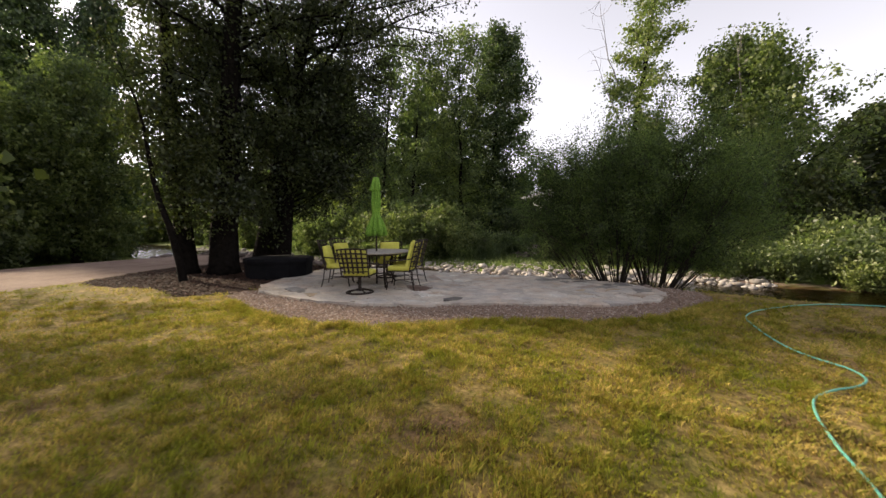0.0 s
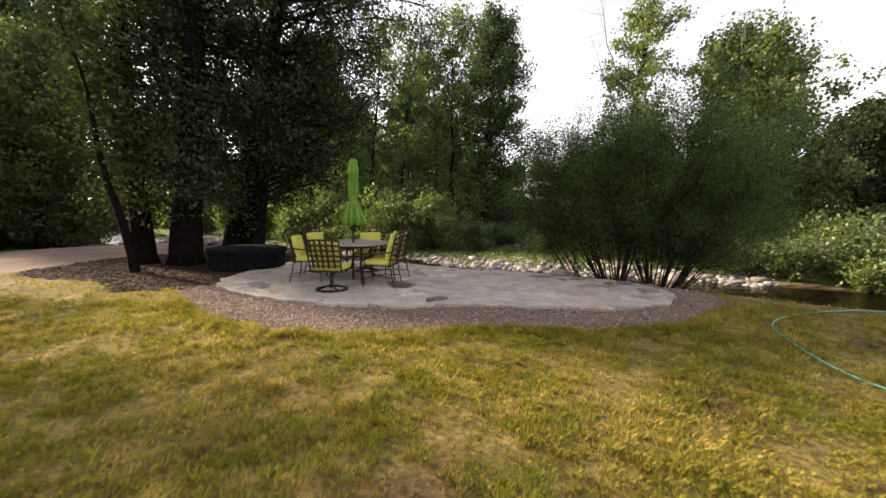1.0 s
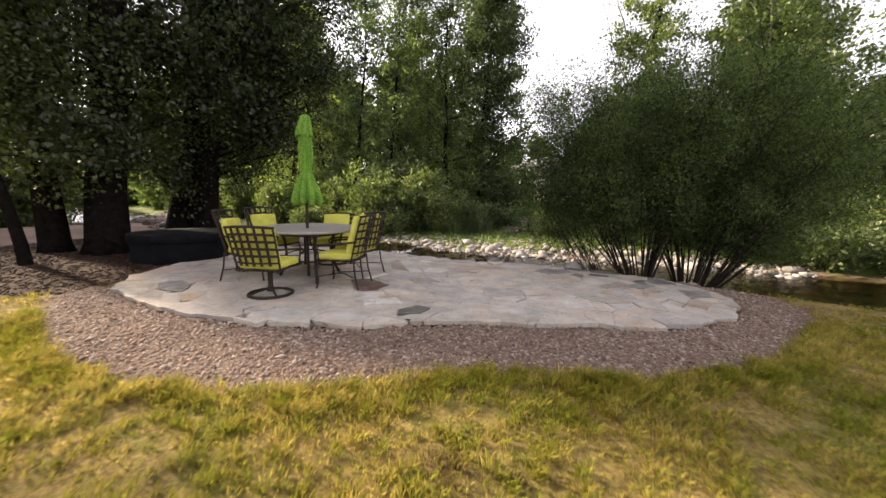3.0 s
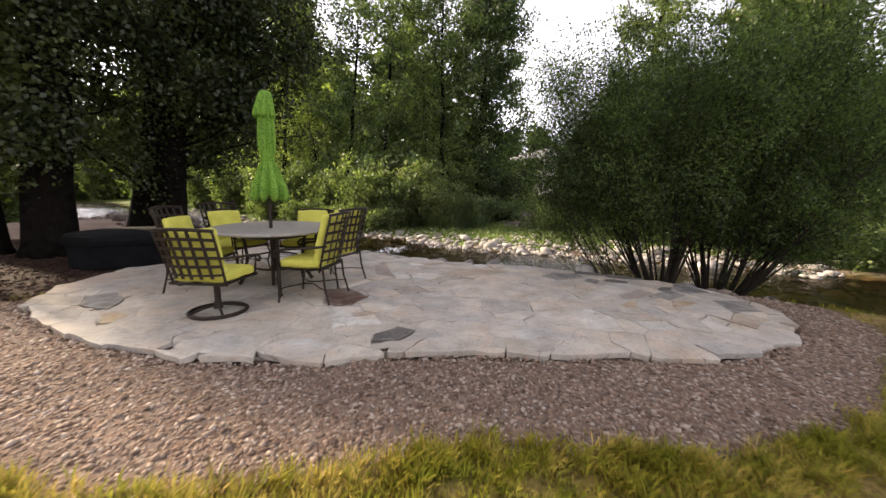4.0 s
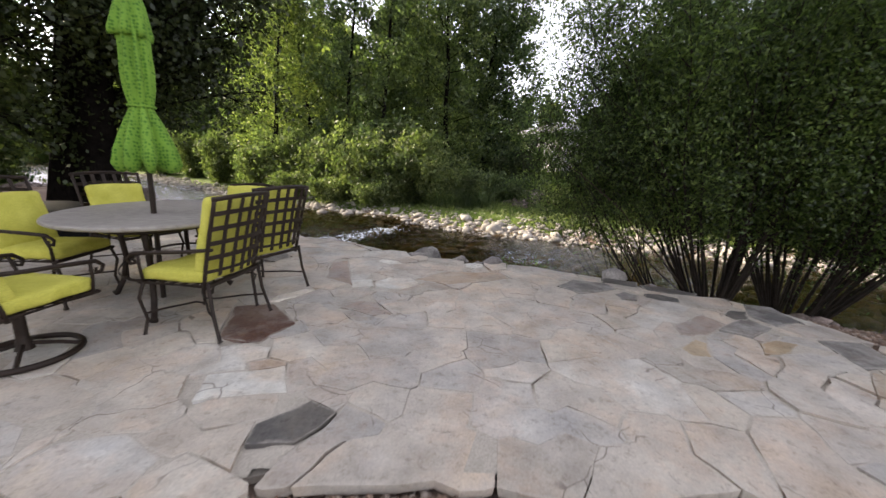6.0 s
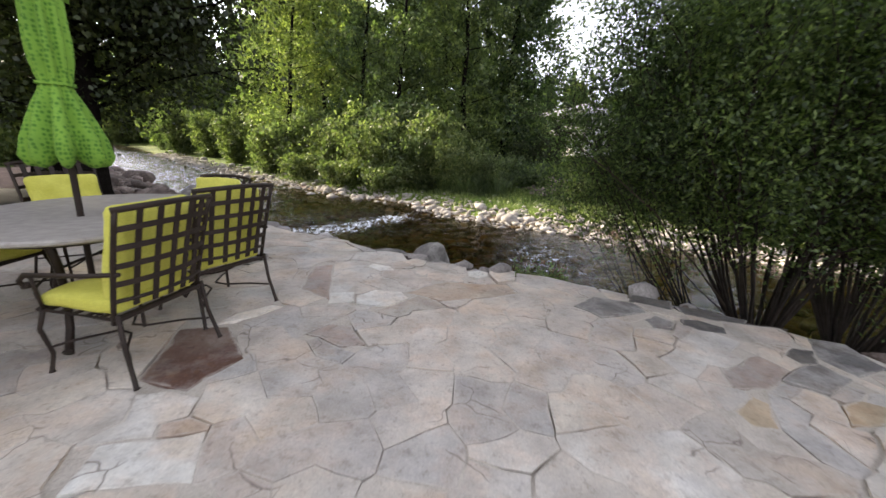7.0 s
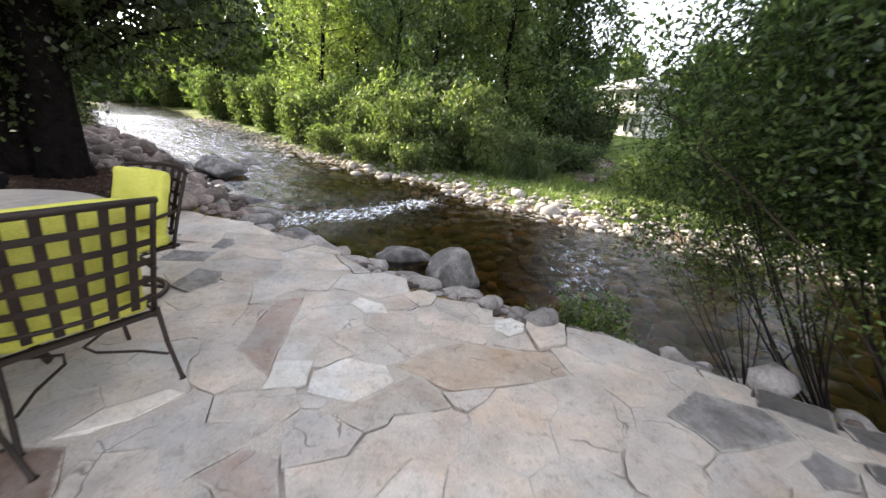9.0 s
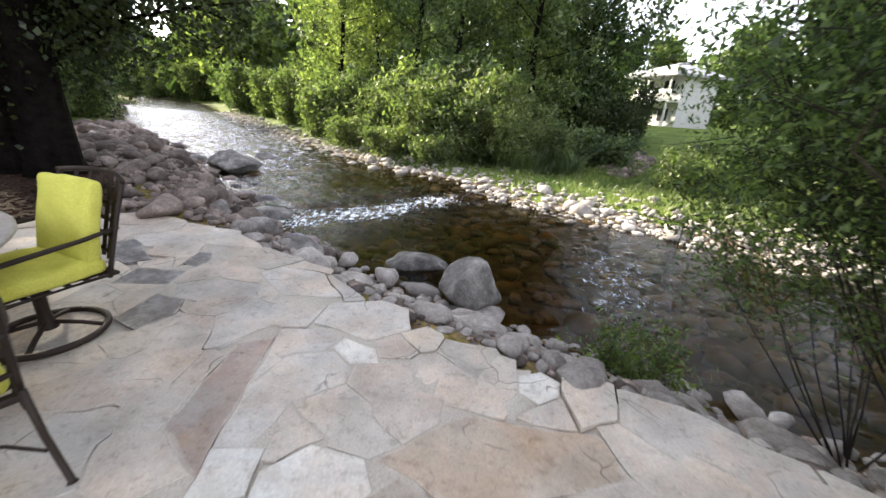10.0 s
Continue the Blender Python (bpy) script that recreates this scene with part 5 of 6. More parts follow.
def umbrella():
    x, y = -1.55, 8.47
    root = thing("patio_umbrella", "closed bright green patterned umbrella standing through the table", "umbrella", at=pose(x, y, top(x, y), -0.5, 0.6, 0))
    part("pole", Geo().tube([(0, 0, 0.02), (0, 0, 1.3), (0, 0, 2.45)], 0.021, 10), M_METAL, root)

    def cloth(rings, n, folds, turn):
        """Gathered canvas: rings of height, radius, depth of the pleats and drop of the hem."""
        g = Geo()
        for z, r, dep, drop in rings:
            for k in range(n):
                t = 2 * math.pi * k / n
                w = t * folds + turn + 0.5 * math.sin(2 * t + 1.3 * z) + 0.35 * math.sin(4.1 * z + 3 * t)
                fold = (0.5 + 0.5 * math.cos(w)) ** 0.7
                fine = 0.5 + 0.5 * math.cos(3 * w + 1.0)
                rr = r * (1 - dep * (1 - fold) - 0.07 * dep * fine) * (1 + 0.06 * math.sin(2 * t + 2.2 * z))
                g.v.append((rr * math.cos(t), rr * math.sin(t), z + drop * (1 - fold)))
        for i in range(len(rings) - 1):
            for k in range(n):
                q = (k + 1) % n
                g.f.append((i * n + k, i * n + q, (i + 1) * n + q, (i + 1) * n + k))
        return g

    skirt = [(1.215, 0.10, 0.60, 0.05), (1.125, 0.18, 0.52, 0.06), (1.135, 0.225, 0.48, 0.07), (1.195, 0.262, 0.44, 0.06), (1.31, 0.238, 0.42, 0.01), (1.43, 0.19, 0.40, 0.0), (1.54, 0.14, 0.36, 0.0), (1.61, 0.102, 0.26, 0.0), (1.655, 0.086, 0.16, 0.0)]
    upper = [(1.70, 0.100, 0.26, 0.0), (1.80, 0.118, 0.30, 0.0), (1.92, 0.122, 0.30, 0.0), (2.04, 0.114, 0.30, 0.0), (2.16, 0.110, 0.28, 0.0), (2.26, 0.098, 0.22, 0.0), (2.33, 0.08, 0.18, 0.0)]
    canopy = part("canopy", cloth(skirt + upper, 96, 8, 0.4), M_UMBRELLA, root, "bright green folded canvas", True)
    vent = cloth([(2.17, 0.105, 0.1, 0.0), (2.16, 0.150, 0.34, 0.03), (2.21, 0.152, 0.34, 0.0), (2.31, 0.126, 0.32, 0.0), (2.41, 0.098, 0.26, 0.0), (2.47, 0.075, 0.18, 0.0), (2.49, 0.035, 0.0, 0.0)], 64, 6, 1.1)
    vent.v = [(px - 0.016 * (2.4 - pz) / 0.2, py, pz) for px, py, pz in vent.v]
    part("vent", vent, M_UMBRELLA, canopy, "green wind flap at the top", True)
    part("strap", Geo().tube([(0.09 * math.cos(a), 0.09 * math.sin(a), 1.655) for a in np.linspace(0, 2 * math.pi, 25)[:-1]], 0.013, 4, True), M_UMBRELLA, canopy)
    part("finial", Geo().lathe([(0.012, 2.47), (0.022, 2.49), (0.022, 2.51), (0.008, 2.53)], 12), M_METAL, root)


umbrella()


def chair(x, y, face, swivel, label, low=0.0):
    """A cast patio armchair, its front towards +y before it is turned."""
    root = thing("patio_chair", label, "chair", "chairs round the patio table", at=pose(x, y, top(x, y), 0, 0, face))
    W, D = 0.57, 0.54
    z0, tall = (0.37, 0.48) if swivel else (0.40, 0.56)

    def bow(u, v):
        """A point of the lattice back: u across from -1 to 1, v up from 0 to 1."""
        return Vector((u * (W / 2 + 0.02 * v), -D / 2 + 0.02 + 0.075 * (u * u - 1) - 0.13 * v - 0.02 * v * v, z0 + 0.06 + tall * v + 0.018 * (1 - u * u) * v))

    rows = [k / 10 for k in range(-10, 11)]
    for s in (-1, 1):
        part("back_post", Geo().tube([bow(s, v / 6) for v in range(-1, 7)], 0.014, 6), M_METAL, root, smooth=True)
    part("top_rail", Geo().tube([bow(u * 1.05, 1.0) for u in rows], [0.013] * 21, 6, flat=1.3), M_METAL, root, smooth=True)
    part("bottom_rail", Geo().tube([bow(u, 0.08) for u in rows], 0.012, 6), M_METAL, root, smooth=True)

    def strap(line, wide):
        g = Geo()
        for i, (p, side, nrm) in enumerate(line):
            for a, b in ((-1, -1), (1, -1), (1, 1), (-1, 1)):
                g.v.append(tuple(p + side * a * wide / 2 + nrm * b * 0.003))
        for i in range(len(line) - 1):
            for k in range(4):
                q = (k + 1) % 4
                g.f.append((i * 4 + k, i * 4 + q, i * 4 + 4 + q, i * 4 + 4 + k))
        return g

    for k in range(1, 6):
        u = -1 + k / 3
        part("slat", strap([(bow(u, v / 5), Vector((1, 0, 0)), Vector((0, 1, 0.2)).normalized()) for v in range(6)], 0.036), M_METAL, root)
    for k in range(1, 5):
        v = 0.08 + 0.92 * k / 5
        part("slat", strap([(bow(u, v) + Vector((0, -0.006, 0)), Vector((0, 0, 1)), Vector((0, 1, 0))) for u in rows], 0.031), M_METAL, root)
    g = Geo()
    corners = [(-W / 2, -D / 2), (W / 2, -D / 2), (W / 2, D / 2), (-W / 2, D / 2)]
    g.tube([(a, b, z0) for a, b in corners], 0.014, 6, True)
    part("seat_frame", g, M_METAL, root)
    for k in range(6):
        yy = -D / 2 + D * (k + 0.5) / 6
        part("seat_slat", Geo().box((0, yy, z0 - 0.004), (W, 0.03, 0.006)), M_METAL, root)
    for s in (-1, 1):
        arm = [(s * W / 2, -D / 2 - 0.06, z0 + 0.27), (s * (W / 2 + 0.03), -0.12, z0 + 0.25), (s * (W / 2 + 0.04), 0.10, z0 + 0.235), (s * (W / 2 + 0.04), 0.25, z0 + 0.22), (s * (W / 2 + 0.035), 0.30, z0 + 0.18), (s * (W / 2 + 0.03), 0.285, z0 + 0.14), (s * (W / 2 + 0.03), 0.25, z0 + 0.15), (s * (W / 2 + 0.03), 0.255, z0 + 0.175)]
        part("armrest", Geo().tube(arm, [0.013, 0.014, 0.015, 0.015, 0.013, 0.012, 0.011, 0.010], 6), M_METAL, root, smooth=True)
        part("arm_support", Geo().tube([(s * (W / 2 + 0.032), 0.22, z0 + 0.215), (s * (W / 2 + 0.01), 0.24, z0 + 0.11), (s * W / 2, 0.235, z0)], 0.011, 6), M_METAL, root, smooth=True)
    if swivel:
        part("post", Geo().lathe([(0.05, 0.05), (0.04, 0.09), (0.032, 0.14), (0.032, 0.30), (0.06, 0.36), (0.11, 0.385)], 14), M_METAL, root)
        part("base_ring", Geo().tube([(0.27 * math.cos(a), 0.27 * math.sin(a), 0.02) for a in np.linspace(0, 2 * math.pi, 37)[:-1]], 0.02, 8, True), M_METAL, root, smooth=True)
        for k in range(4):
            a = math.pi / 4 + k * math.pi / 2
            part("spoke", Geo().tube([(0.03 * math.cos(a), 0.03 * math.sin(a), 0.085), (0.15 * math.cos(a), 0.15 * math.sin(a), 0.06), (0.27 * math.cos(a), 0.27 * math.sin(a), 0.022)], 0.014, 6), M_METAL, root)
        for s in (-1, 1):
            part("rocker_bar", Geo().tube([(s * 0.2, -D / 2, z0 - 0.015), (s * 0.13, -0.08, 0.34), (s * 0.13, 0.1, 0.34), (s * 0.2, D / 2, z0 - 0.015)], 0.012, 6), M_METAL, root)
    else:
        for s in (-1, 1):
            part("front_leg", Geo().tube([(s * W / 2, D / 2 - 0.03, z0), (s * (W / 2 + 0.012), D / 2 + 0.01, 0.28), (s * (W / 2 - 0.005), D / 2 - 0.02, 0.12), (s * (W / 2 + 0.01), D / 2, 0.012), (s * (W / 2 + 0.01), D / 2, 0.0)], [0.014, 0.013, 0.012, 0.013, 0.02], 6), M_METAL, root, smooth=True)
            part("rear_leg", Geo().tube([(s * W / 2, -D / 2, z0 + 0.03), (s * (W / 2 + 0.01), -D / 2 - 0.02, 0.22), (s * (W / 2 + 0.03), -D / 2 - 0.07, 0.012), (s * (W / 2 + 0.03), -D / 2 - 0.075, 0.0)], [0.014, 0.013, 0.013, 0.02], 6), M_METAL, root, smooth=True)
            part("curved_brace", Geo().tube([(s * W / 2, -D / 2 - 0.03, 0.16), (s * 0.20, -0.18, 0.17), (s * 0.06, -0.05, 0.18), (s * 0.04, 0.05, 0.18), (s * 0.20, 0.2, 0.17), (s * W / 2, D / 2 - 0.01, 0.16)], 0.008, 5), M_METAL, root)
    m = Matrix.Translation((0, -D / 2 + 0.035, z0 + 0.06 + 0.5 * (tall - low))) @ Euler((radians(14), 0, 0)).to_matrix().to_4x4()
    seat = Geo().pillow((0, 0.015, z0 + 0.055), (W - 0.03, D - 0.02, 0.095), 0.035, None, 0.015, 12)
    back_pad = Geo().pillow((0, 0, 0), (W - 0.05, 0.085, tall + 0.03 - low), 0.035, m, 0.016, 12)
    for name, geo, label_ in (("seat_cushion", seat, "yellow canvas seat pad"), ("back_cushion", back_pad, "yellow canvas back pad")):
        crease = [Vector(p) * 5 + Vector((x * 3, y * 3, face * 0.1)) for p in geo.v]
        geo.v = [tuple(Vector(p) + 0.011 * noise.noise_vector(q) + 0.004 * noise.noise_vector(q * 3.1)) for p, q in zip(geo.v, crease)]
        part(name, geo, M_CUSHION, root, label_, True)
    return root


FIXED = "dark bronze lattice-back patio armchair with yellow cushions"
SWIVEL = "bronze lattice-back swivel armchair on a ring base, yellow cushions"
chair(-1.71, 7.45, -8, True, SWIVEL)
chair(-0.91, 8.06, 82, False, FIXED)
chair(-0.86, 8.82, 66, False, FIXED)
chair(-1.50, 9.66, 170, True, SWIVEL)
chair(-2.40, 8.42, -86, False, FIXED, 0.11)
chair(-2.38, 9.32, -112, False, FIXED, 0.11)


def tub():
    """The dark covered tub at the back of the mulch bed."""
    x, y = -4.55, 10.1
    root = thing("covered_tub", "low round tub under a black vinyl cover beside the patio", "tub", at=pose(x, y, hz(x, y) - 0.03, 0, 0, 20))
    part("shell", Geo().lathe([(0.84, 0.0), (0.86, 0.05), (0.87, 0.42), (0.86, 0.46)], 10), M_COVER, root)
    part("cover", Geo().lathe([(0.90, 0.40), (0.915, 0.47), (0.90, 0.53), (0.78, 0.555), (0.1, 0.575)], 10), M_COVER, root, "black folding vinyl cover")


tub()


def hose():
    pts = [(8.6, 6.3), (8.0, 6.5), (7.27, 6.68), (6.24, 6.5), (5.42, 6.18), (4.85, 5.72), (4.55, 5.2), (4.35, 4.7), (4.22, 4.3), (4.18, 3.9), (4.2, 3.55), (4.1, 3.3), (3.85, 3.13), (3.53, 3.05), (3.22, 2.89), (2.98, 2.62), (2.76, 2.28), (2.48, 1.76), (2.2, 1.2), (1.9, 0.4), (1.7, -0.8)]
    fine = []
    for i in range(len(pts) - 1):
        p0, p1, p2, p3 = (Vector(pts[min(max(j, 0), len(pts) - 1)]) for j in (i - 1, i, i + 1, i + 2))
        for k in range(6):
            t = k / 6
            q = 0.5 * (2 * p1 + (p2 - p0) * t + (2 * p0 - 5 * p1 + 4 * p2 - p3) * t * t + (3 * p1 - p0 - 3 * p2 + p3) * t ** 3)
            fine.append((q.x, q.y, hz(q.x, q.y) + 0.03))
    root = thing("garden_hose", "teal green garden hose snaking over the lawn", "hose", at=pose(0, 0, 0))
    part("hose_tube", Geo().tube(fine, 0.011, 6), M_HOSE, root, smooth=True)


hose()


# ---- house across the stream ----
def house():
    x, y, rz = 16.8, 55.0, -60
    z = hz(x, y)
    root = thing("house", "white two-storey house with a balcony and low hipped roof", "house", at=pose(x, y, z - 0.1, 0, 0, rz))
    W, D, H = 6.0, 5.0, 5.3
    part("wall", Geo().box((-W / 2, D / 2, H / 2), (W, D, H)), M_HOUSE, root)
    e = 0.9
    g = Geo()
    a = [(-W - e, -e - 1.2, H), (e, -e - 1.2, H), (e, D + e, H), (-W - e, D + e, H)]
    b = [(-W / 2, 2.2, H + 1.5), (-W / 2, D - 2.5, H + 1.5)]
    g.add([*a, *[(p[0], p[1], H - 0.22) for p in a], *b], [(0, 1, 8), (1, 2, 9, 8), (2, 3, 9), (3, 0, 8, 9), (0, 4, 5, 1), (1, 5, 6, 2), (2, 6, 7, 3), (3, 7, 4, 0), (4, 7, 6, 5)])
    part("roof", g, M_ROOF, root)
    bal = part("balcony", Geo().box((-W / 2, -0.85, 2.7), (W + 0.6, 1.7, 0.25)), M_HOUSE, root)
    part("railing", Geo().box((-W / 2, -1.66, 3.3), (W + 0.6, 0.08, 1.0)), M_HOUSE, bal)
    for k in range(3):
        part("post", Geo().box((-W + 0.1 + k * (W - 0.2) / 2, -1.6, 1.3), (0.18, 0.18, 2.6)), M_HOUSE, root)
        part("post", Geo().box((-W + 0.1 + k * (W - 0.2) / 2, -1.6, 4.6), (0.14, 0.14, 1.9)), M_HOUSE, root)
    for k in range(2):
        for zz in (1.2, 4.0):
            win = part("window", Geo().box((-W * (0.27 + 0.46 * k), -0.03, zz + 0.1), (1.5, 0.1, 1.5)), M_HOUSE, root)
            part("pane", Geo().box((-W * (0.27 + 0.46 * k), -0.09, zz + 0.1), (1.3, 0.03, 1.3)), M_GLASS_DARK, win)
    stair = Geo()
    for k in range(12):
        stair.box((-W + 0.6 + 0.30 * k, -2.2, 0.11 + 0.22 * k), (0.32, 0.9, 0.06))
    part("stair", stair, M_HOUSE, root)
    for s in (-1.75, -2.65):
        part("stringer", Geo().tube([(-W + 0.3, s, 0.0), (-W + 4.2, s, 2.7)], 0.14, 4), M_HOUSE, root)
        part("handrail", Geo().tube([(-W + 0.3, s, 0.95), (-W + 4.2, s, 3.65)], 0.07, 4), M_HOUSE, root)


house()


def fence():
    """White rail fence far across the lawn."""
    root = thing("rail_fence", "long white rail fence on the far lawn", "fence", at=pose(0, 0, 0))
    a, b = Vector((46, 52, 0)), Vector((78, 40, 0))
    pts = [a.lerp(b, k / 14) for k in range(15)]
    for p in pts:
        p.z = hz(p.x, p.y)
        part("post", Geo().box((p.x, p.y, p.z + 0.6), (0.14, 0.14, 1.2)), M_HOUSE, root)
    for up in (0.45, 1.0):
        part("rail", Geo().tube([p + Vector((0, 0, up)) for p in pts], 0.09, 4), M_HOUSE, root)


fence()


def shed():
    x, y = 36.5, 46
    z = hz(x, y)
    root = thing("garden_shed", "small white building seen between the trees", "shed", at=pose(x, y, z - 0.1, 0, 0, -30))
    part("wall", Geo().box((0, 0, 1.3), (5.0, 3.5, 2.6)), M_HOUSE, root)
    part("roof", Geo().add([(-2.9, -2.1, 2.55), (2.9, -2.1, 2.55), (2.9, 2.1, 2.55), (-2.9, 2.1, 2.55), (-2.9, 0, 3.8), (2.9, 0, 3.8)], [(0, 1, 5, 4), (2, 3, 4, 5), (0, 4, 3), (1, 2, 5), (0, 3, 2, 1)]), M_ROOF, root)
    part("door", Geo().box((0.6, -1.78, 1.05), (0.95, 0.06, 2.1)), M_GLASS_DARK, root)
    part("window", Geo().box((-1.3, -1.78, 1.5), (1.1, 0.06, 1.0)), M_GLASS_DARK, root)


shed()


# ---- patio of flagstones ----
# slabs that stand out by their colour: stone, centre, length, breadth, turn
SLABS = [
    (M_FLAG_RUST, -0.54, 8.08, 0.76, 0.55, 113), (M_FLAG_DARK, 0.19, 6.91, 0.37, 0.30, 54), (M_FLAG_STAIN, 1.25, 9.55, 1.0, 0.46, 12), (M_FLAG_MAUVE, 3.34, 8.40, 0.6, 0.3, 33),
    (M_FLAG_MAUVE, -0.23, 9.53, 0.78, 0.3, 105), (M_FLAG_MAUVE, 0.27, 8.49, 0.43, 0.3, 163), (M_FLAG_TAN, 3.02, 7.96, 0.32, 0.2, 45), (M_FLAG_TAN, 3.73, 8.04, 0.4, 0.2, 25), (M_FLAG_TAN, -2.66, 7.26, 0.36, 0.25, 140)]
SLATES = [
    (M_FLAG_GREY, 2.65, 9.39, 0.58, 0.40, 9), (M_FLAG_DARK, 3.14, 9.62, 0.42, 0.26, 160), (M_FLAG_DARK, 3.62, 9.38, 0.55, 0.20, 160), (M_FLAG_GREY, 3.01, 9.14, 0.31, 0.24, 43), (M_FLAG_DARK, 3.40, 9.14, 0.32, 0.22, 157),
    (M_FLAG_GREY, -1.21, 10.05, 0.42, 0.33, 105), (M_FLAG_GREY, -1.63, 10.46, 0.40, 0.31, 3), (M_FLAG_GREY, -1.55, 10.86, 0.30, 0.22, 116), (M_FLAG_GREY, -2.25, 10.79, 0.58, 0.32, 152), (M_FLAG_GREY, 4.26, 8.75, 0.56, 0.4, 66), (M_FLAG_GREY, 4.35, 7.95, 0.55, 0.38, 75), (M_FLAG_DARK, 3.95, 8.72, 0.36, 0.22, 20), (M_FLAG_GREY, 3.75, 8.42, 0.5, 0.3, 25), (M_FLAG_STAIN, 4.1, 7.45, 0.5, 0.34, 40), (M_FLAG_GREY, -3.17, 7.75, 0.7, 0.34, 131)]
PALE_SLABS = [
    (M_FLAG_WHITE, 0.02, 9.12, 0.48, 0.26, 19), (M_FLAG_WHITE, 0.45, 9.20, 0.44, 0.33, 21), (M_FLAG_WHITE, -0.48, 8.71, 0.46, 0.15, 55), (M_FLAG_WHITE, 1.42, 10.07, 0.27, 0.23, 67), (M_FLAG_WHITE, 0.28, 10.04, 0.30, 0.19, 156), (M_FLAG_WHITE, -0.22, 7.26, 0.52, 0.30, 11),
    (M_FLAG_PALE, 0.20, 10.44, 0.66, 0.46, 10), (M_FLAG_PALE, -1.29, 6.66, 0.63, 0.37, 10), (M_FLAG_PALE, -0.59, 6.60, 0.55, 0.36, 174), (M_FLAG_PALE, -0.52, 10.75, 0.7, 0.4, 160)]


def slab_outline(x, y, long_, wide_, turn, rng):
    """A convex, roughly broken four- to six-sided outline."""
    n = rng.choice((4, 5, 5, 6))
    pts = []
    for k in range(n):
        a = 2 * math.pi * (k + 0.5 + rng.uniform(-0.2, 0.2)) / n
        r = rng.uniform(0.52, 0.62) * (1.18 if n == 4 else 1.04)
        u, v = r * math.cos(a) * long_, r * math.sin(a) * wide_
        c, q = math.cos(radians(turn)), math.sin(radians(turn))
        pts.append((x + u * c - v * q, y + u * q + v * c))
    return pts


def cut(poly, px, py, nx, ny):
    """The part of a convex outline behind the line through p with normal n."""
    out = []
    for (ax, ay), (bx, by) in zip(poly, poly[1:] + poly[:1]):
        da, db = (ax - px) * nx + (ay - py) * ny, (bx - px) * nx + (by - py) * ny
        if da <= 0:
            out.append((ax, ay))
        if da * db < 0:
            t = da / (da - db)
            out.append((ax + (bx - ax) * t, ay + (by - ay) * t))
    return out


def area(poly):
    return 0.5 * sum(a[0] * b[1] - b[0] * a[1] for a, b in zip(poly, poly[1:] + poly[:1])) if len(poly) > 2 else 0.0


def make_room(poly, slab):
    """Trim a slab's outline where it would lie under another slab."""
    sides = list(zip(slab, slab[1:] + slab[:1]))
    common = poly
    for (ax, ay), (bx, by) in sides:
        common = cut(common, ax, ay, by - ay, ax - bx)
    if area(common) < 0.0008:
        return poly
    return max((cut(poly, ax, ay, ay - by, bx - ax) for (ax, ay), (bx, by) in sides), key=area)


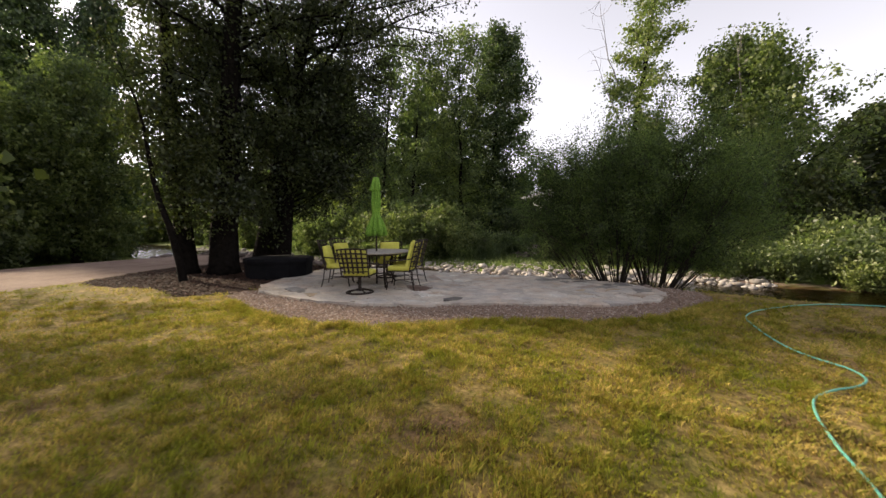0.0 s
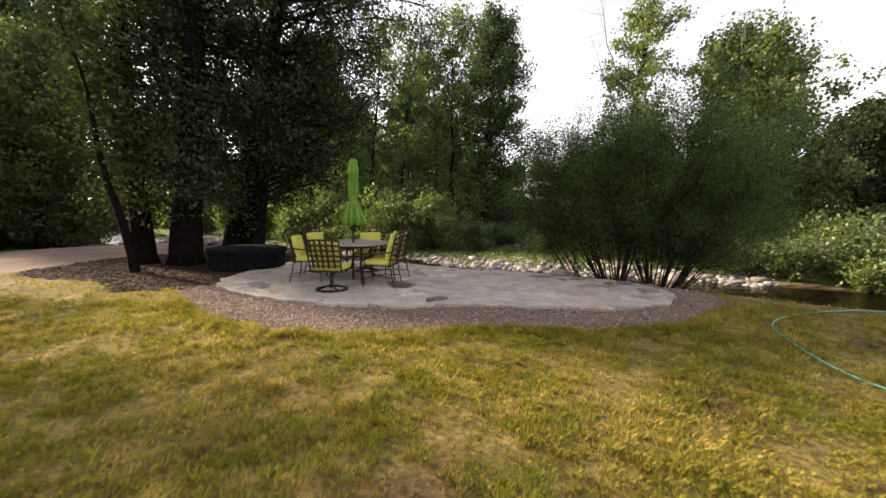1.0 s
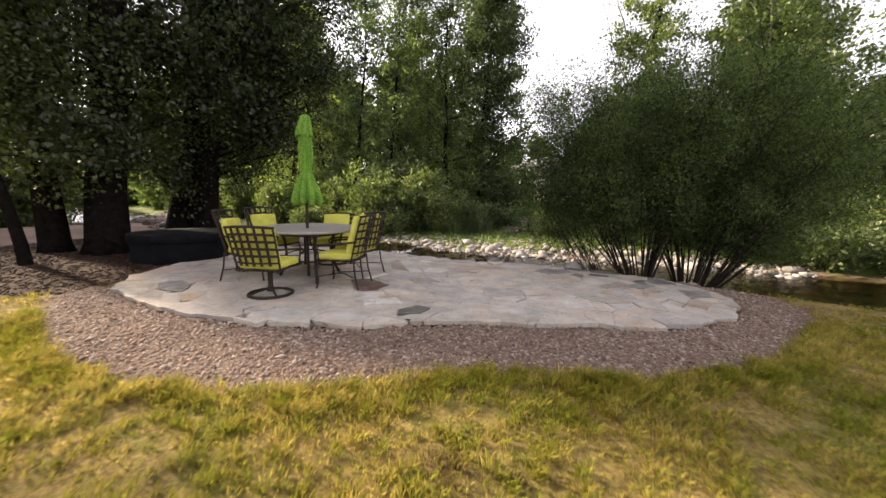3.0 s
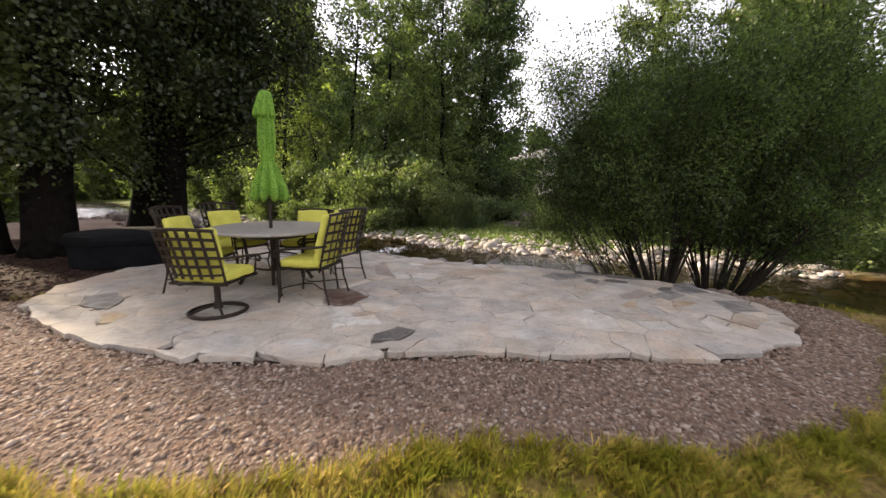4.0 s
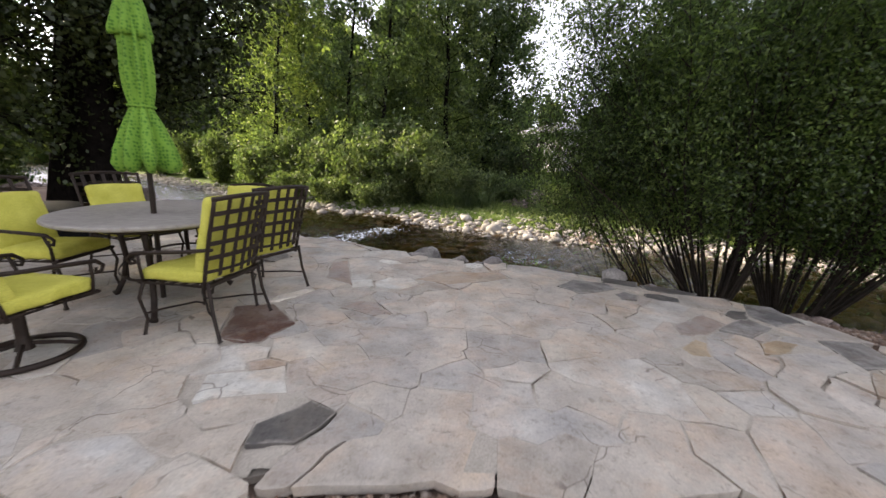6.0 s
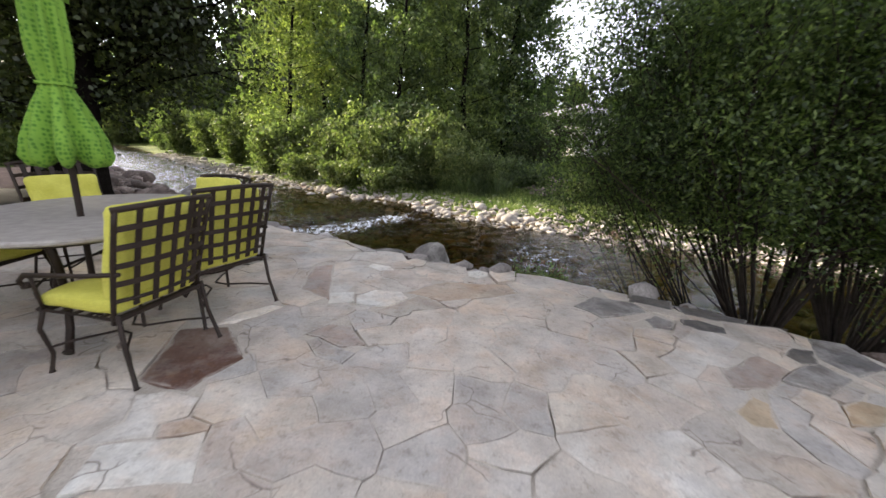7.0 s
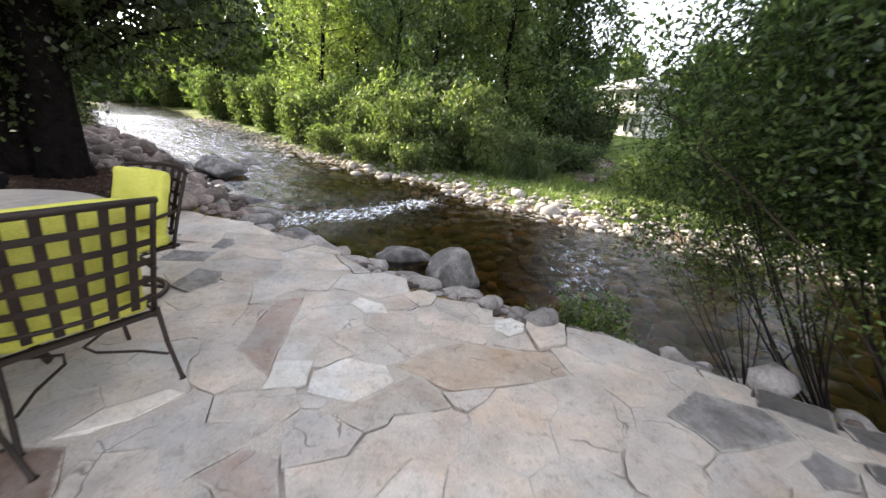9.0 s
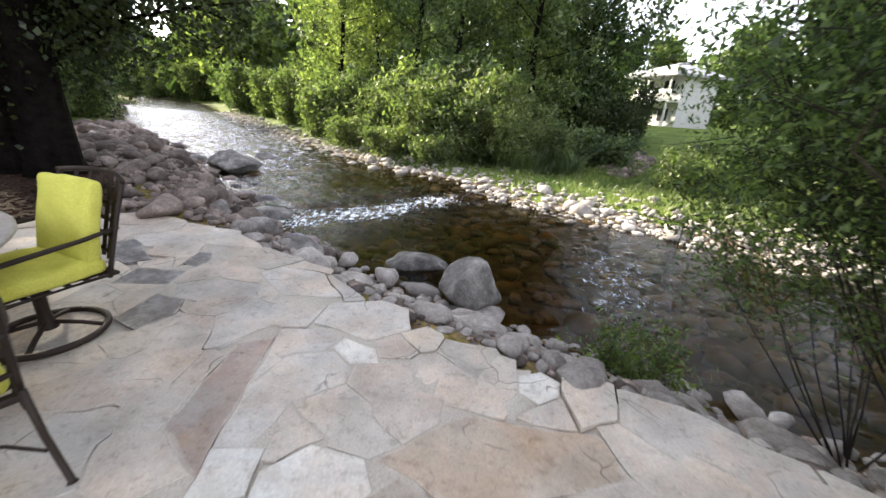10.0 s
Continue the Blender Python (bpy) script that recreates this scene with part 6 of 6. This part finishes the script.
def voronoi():
    rng = random.Random(77)
    seeds = []
    tries = 0
    while tries < 7000:
        tries += 1
        x, y = rng.uniform(-4.3, 4.8), rng.uniform(6.3, 11.8)
        gap = 0.20 + 0.30 * rng.random() ** 1.5
        ax, ay = np.array([x]), np.array([y])
        if not inside(PATIO, ax, ay)[0] or away(PATIO, ax, ay, True)[0] < 0.10:
            continue
        if all(math.hypot(x - u, y - v) > gap for u, v, _ in seeds):
            seeds.append((x, y, (M_FLAG, -1)))
    ghosts = []
    for x, y, _ in seeds:
        best = None
        for (ax, ay), (bx, by) in zip(PATIO, PATIO[1:] + PATIO[:1]):
            ux, uy = bx - ax, by - ay
            t = max(0, min(1, ((x - ax) * ux + (y - ay) * uy) / (ux * ux + uy * uy)))
            px, py = ax + t * ux, ay + t * uy
            d = math.hypot(x - px, y - py)
            if best is None or d < best[0]:
                best = (d, px, py)
        if best[0] < 0.55:
            far_ = rng.uniform(0.92, 1.08)
            ghosts.append((x + 2 * far_ * (best[1] - x) + rng.uniform(-0.05, 0.05), y + 2 * far_ * (best[2] - y) + rng.uniform(-0.03, 0.03)))
    pts = [(a, b) for a, b, _ in seeds] + ghosts
    cells = []
    for i, (x, y, m) in enumerate(seeds):
        poly = [(x - 0.9, y - 0.9), (x + 0.9, y - 0.9), (x + 0.9, y + 0.9), (x - 0.9, y + 0.9)]
        for j, (a, b) in enumerate(pts):
            if j == i or math.hypot(a - x, b - y) > 2.0:
                continue
            mx, my, nx, ny = (a + x) / 2, (b + y) / 2, a - x, b - y
            out = []
            for (px, py), (qx, qy) in zip(poly, poly[1:] + poly[:1]):
                dp, dq = (px - mx) * nx + (py - my) * ny, (qx - mx) * nx + (qy - my) * ny
                if dp <= 0:
                    out.append((px, py))
                if dp * dq < 0:
                    t = dp / (dp - dq)
                    out.append((px + (qx - px) * t, py + (qy - py) * t))
            poly = out
        cells.append([poly, m])
    special = [(slab_outline(*shape, rng), stone) for stone, *shape in SLABS + SLATES + PALE_SLABS]
    for k, (poly, stone) in enumerate(special):
        for other, _ in special[:k]:
            poly = make_room(poly, other)
        special[k] = (poly, stone)
    for cell in cells:
        for slab, _ in special:
            if len(cell[0]) > 2:
                cell[0] = make_room(cell[0], slab)
    girdle = lambda poly: sum(math.dist(a, b) for a, b in zip(poly, poly[1:] + poly[:1]))
    cells = [cell for cell in cells if area(cell[0]) > max(0.010, 0.022 * girdle(cell[0]) ** 2)]
    # join neighbours into larger, angular slabs
    order = list(range(len(cells)))
    rng.shuffle(order)
    done, out = set(), []
    same = lambda p, q: abs(p[0] - q[0]) + abs(p[1] - q[1]) < 1e-5
    for i in order:
        if i in done:
            continue
        done.add(i)
        poly, m = cells[i]
        joins = rng.choice((0, 1, 1, 2, 2, 3))
        for j in order:
            if joins == 0:
                break
            if j in done or cells[j][1][1] != m[1]:
                continue
            other = cells[j][0]
            hit = None
            for a in range(len(poly)):
                for b in range(len(other)):
                    if same(poly[a], other[(b + 1) % len(other)]) and same(poly[(a + 1) % len(poly)], other[b]):
                        hit = (a, b)
            if hit:
                a, b = hit
                long_ = math.hypot(poly[a][0] - poly[(a + 1) % len(poly)][0], poly[a][1] - poly[(a + 1) % len(poly)][1])
                if long_ < 0.15:
                    continue
                k = len(other)
                poly = poly[:a + 1] + [other[(b + 2 + q) % k] for q in range(k - 2)] + poly[a + 1:]
                done.add(j)
                joins -= 1
        out.append((poly, m[0]))
    return out + [slab for slab in special if area(slab[0]) > 0.004]


def flagstone(poly, m, parent, rng):
    """One slab: ragged outline, chamfered top edge, slightly tilted riven top."""
    cx, cy = sum(p[0] for p in poly) / len(poly), sum(p[1] for p in poly) / len(poly)
    ring = []
    for (ax, ay), (bx, by) in zip(poly, poly[1:] + poly[:1]):
        k = max(1, int(math.hypot(bx - ax, by - ay) / 0.10))
        for j in range(k):
            t = j / k
            px, py = ax + (bx - ax) * t, ay + (by - ay) * t
            q = Vector((px * 3.1, py * 3.1, 1.3))
            ring.append((px + 0.034 * noise.noise(q) + 0.016 * noise.noise(q * 3.3), py + 0.034 * noise.noise(q + Vector((9, 4, 2))) + 0.016 * noise.noise(q * 3.3 + Vector((3, 8, 5)))))
    ring = [p for k, p in enumerate(ring) if math.dist(p, ring[k - 1]) > 0.022]
    if len(ring) < 3:
        return
    gap = rng.choice((0.002, 0.003, 0.005, 0.007, 0.010, 0.016))
    tilt = (rng.gauss(0, 0.004), rng.gauss(0, 0.004))
    lift = 0.001 + (abs(rng.gauss(0, 0.007)) if rng.random() < 0.36 else rng.uniform(0, 0.0012))
    n = len(ring)
    rings = []
    for inset, dz in ((gap + 0.010, -0.055), (gap, -0.0016), (gap + 0.003, 0.0), (gap + 0.04, 0.0)):
        row = []
        for px, py in ring:
            shrink = 1 - min(0.45, inset / max(0.02, math.hypot(px - cx, py - cy)))
            qx, qy = cx + (px - cx) * shrink, cy + (py - cy) * shrink
            row.append((qx - cx, qy - cy, top(qx, qy) - top(cx, cy) + dz + lift + tilt[0] * (qx - cx) + tilt[1] * (qy - cy)))
        rings.append(row)
    g = Geo()
    g.v = [p for row in rings for p in row]
    g.f = [(r * n + k, r * n + (k + 1) % n, (r + 1) * n + (k + 1) % n, (r + 1) * n + k) for r in (0, 1, 2) for k in range(n)]
    g.f.append(tuple(3 * n + k for k in range(n)))
    ob = part("flagstone", g, m, parent)
    ob.data.attributes.new("rim", 'FLOAT', 'POINT').data.foreach_set("value", [0.0] * (2 * n) + [1.0] * n + [0.0] * n)
    ob.location = (cx, cy, top(cx, cy))


def patio():
    g = Geo()
    n = len(PATIO)
    cx, cy = 0.3, 8.7
    inner = [(cx + (x - cx) * 0.965, cy + (y - cy) * 0.94) for x, y in PATIO]
    g.v = [(x, y, top(x, y) - 0.05) for x, y in inner] + [(x, y, top(x, y) - 0.45) for x, y in inner]
    g.f = [tuple(range(n))] + [(k, n + k, n + (k + 1) % n, (k + 1) % n) for k in range(n)]
    base = tagged(new("patio", g.mesh("patio", M_MORTAR)), "irregular flagstone patio in sandy mortar", "patio", kind="structure")
    # mortar between the slabs, flush in places and washed out in others
    X, Y, F = grid(np.arange(-4.3, 4.9, 0.045), np.arange(6.2, 11.9, 0.045))
    worn = 0.5 + 0.5 * wobble(X, Y, 2.7, 4) + 0.35 * wobble(X, Y, 8.3, 9)
    bed = array_mesh("mortar", np.stack([X, Y, lie(X, Y) - 0.0005 - 0.024 * step(0.51, 0.85, worn)], 1), F[inside(inner, X[F].mean(1), Y[F].mean(1))], M_MORTAR, True)
    new("mortar", bed).parent = base
    rng = random.Random(91)
    for poly, m in voronoi():
        if len(poly) >= 3:
            flagstone(poly, m, base, rng)


patio()
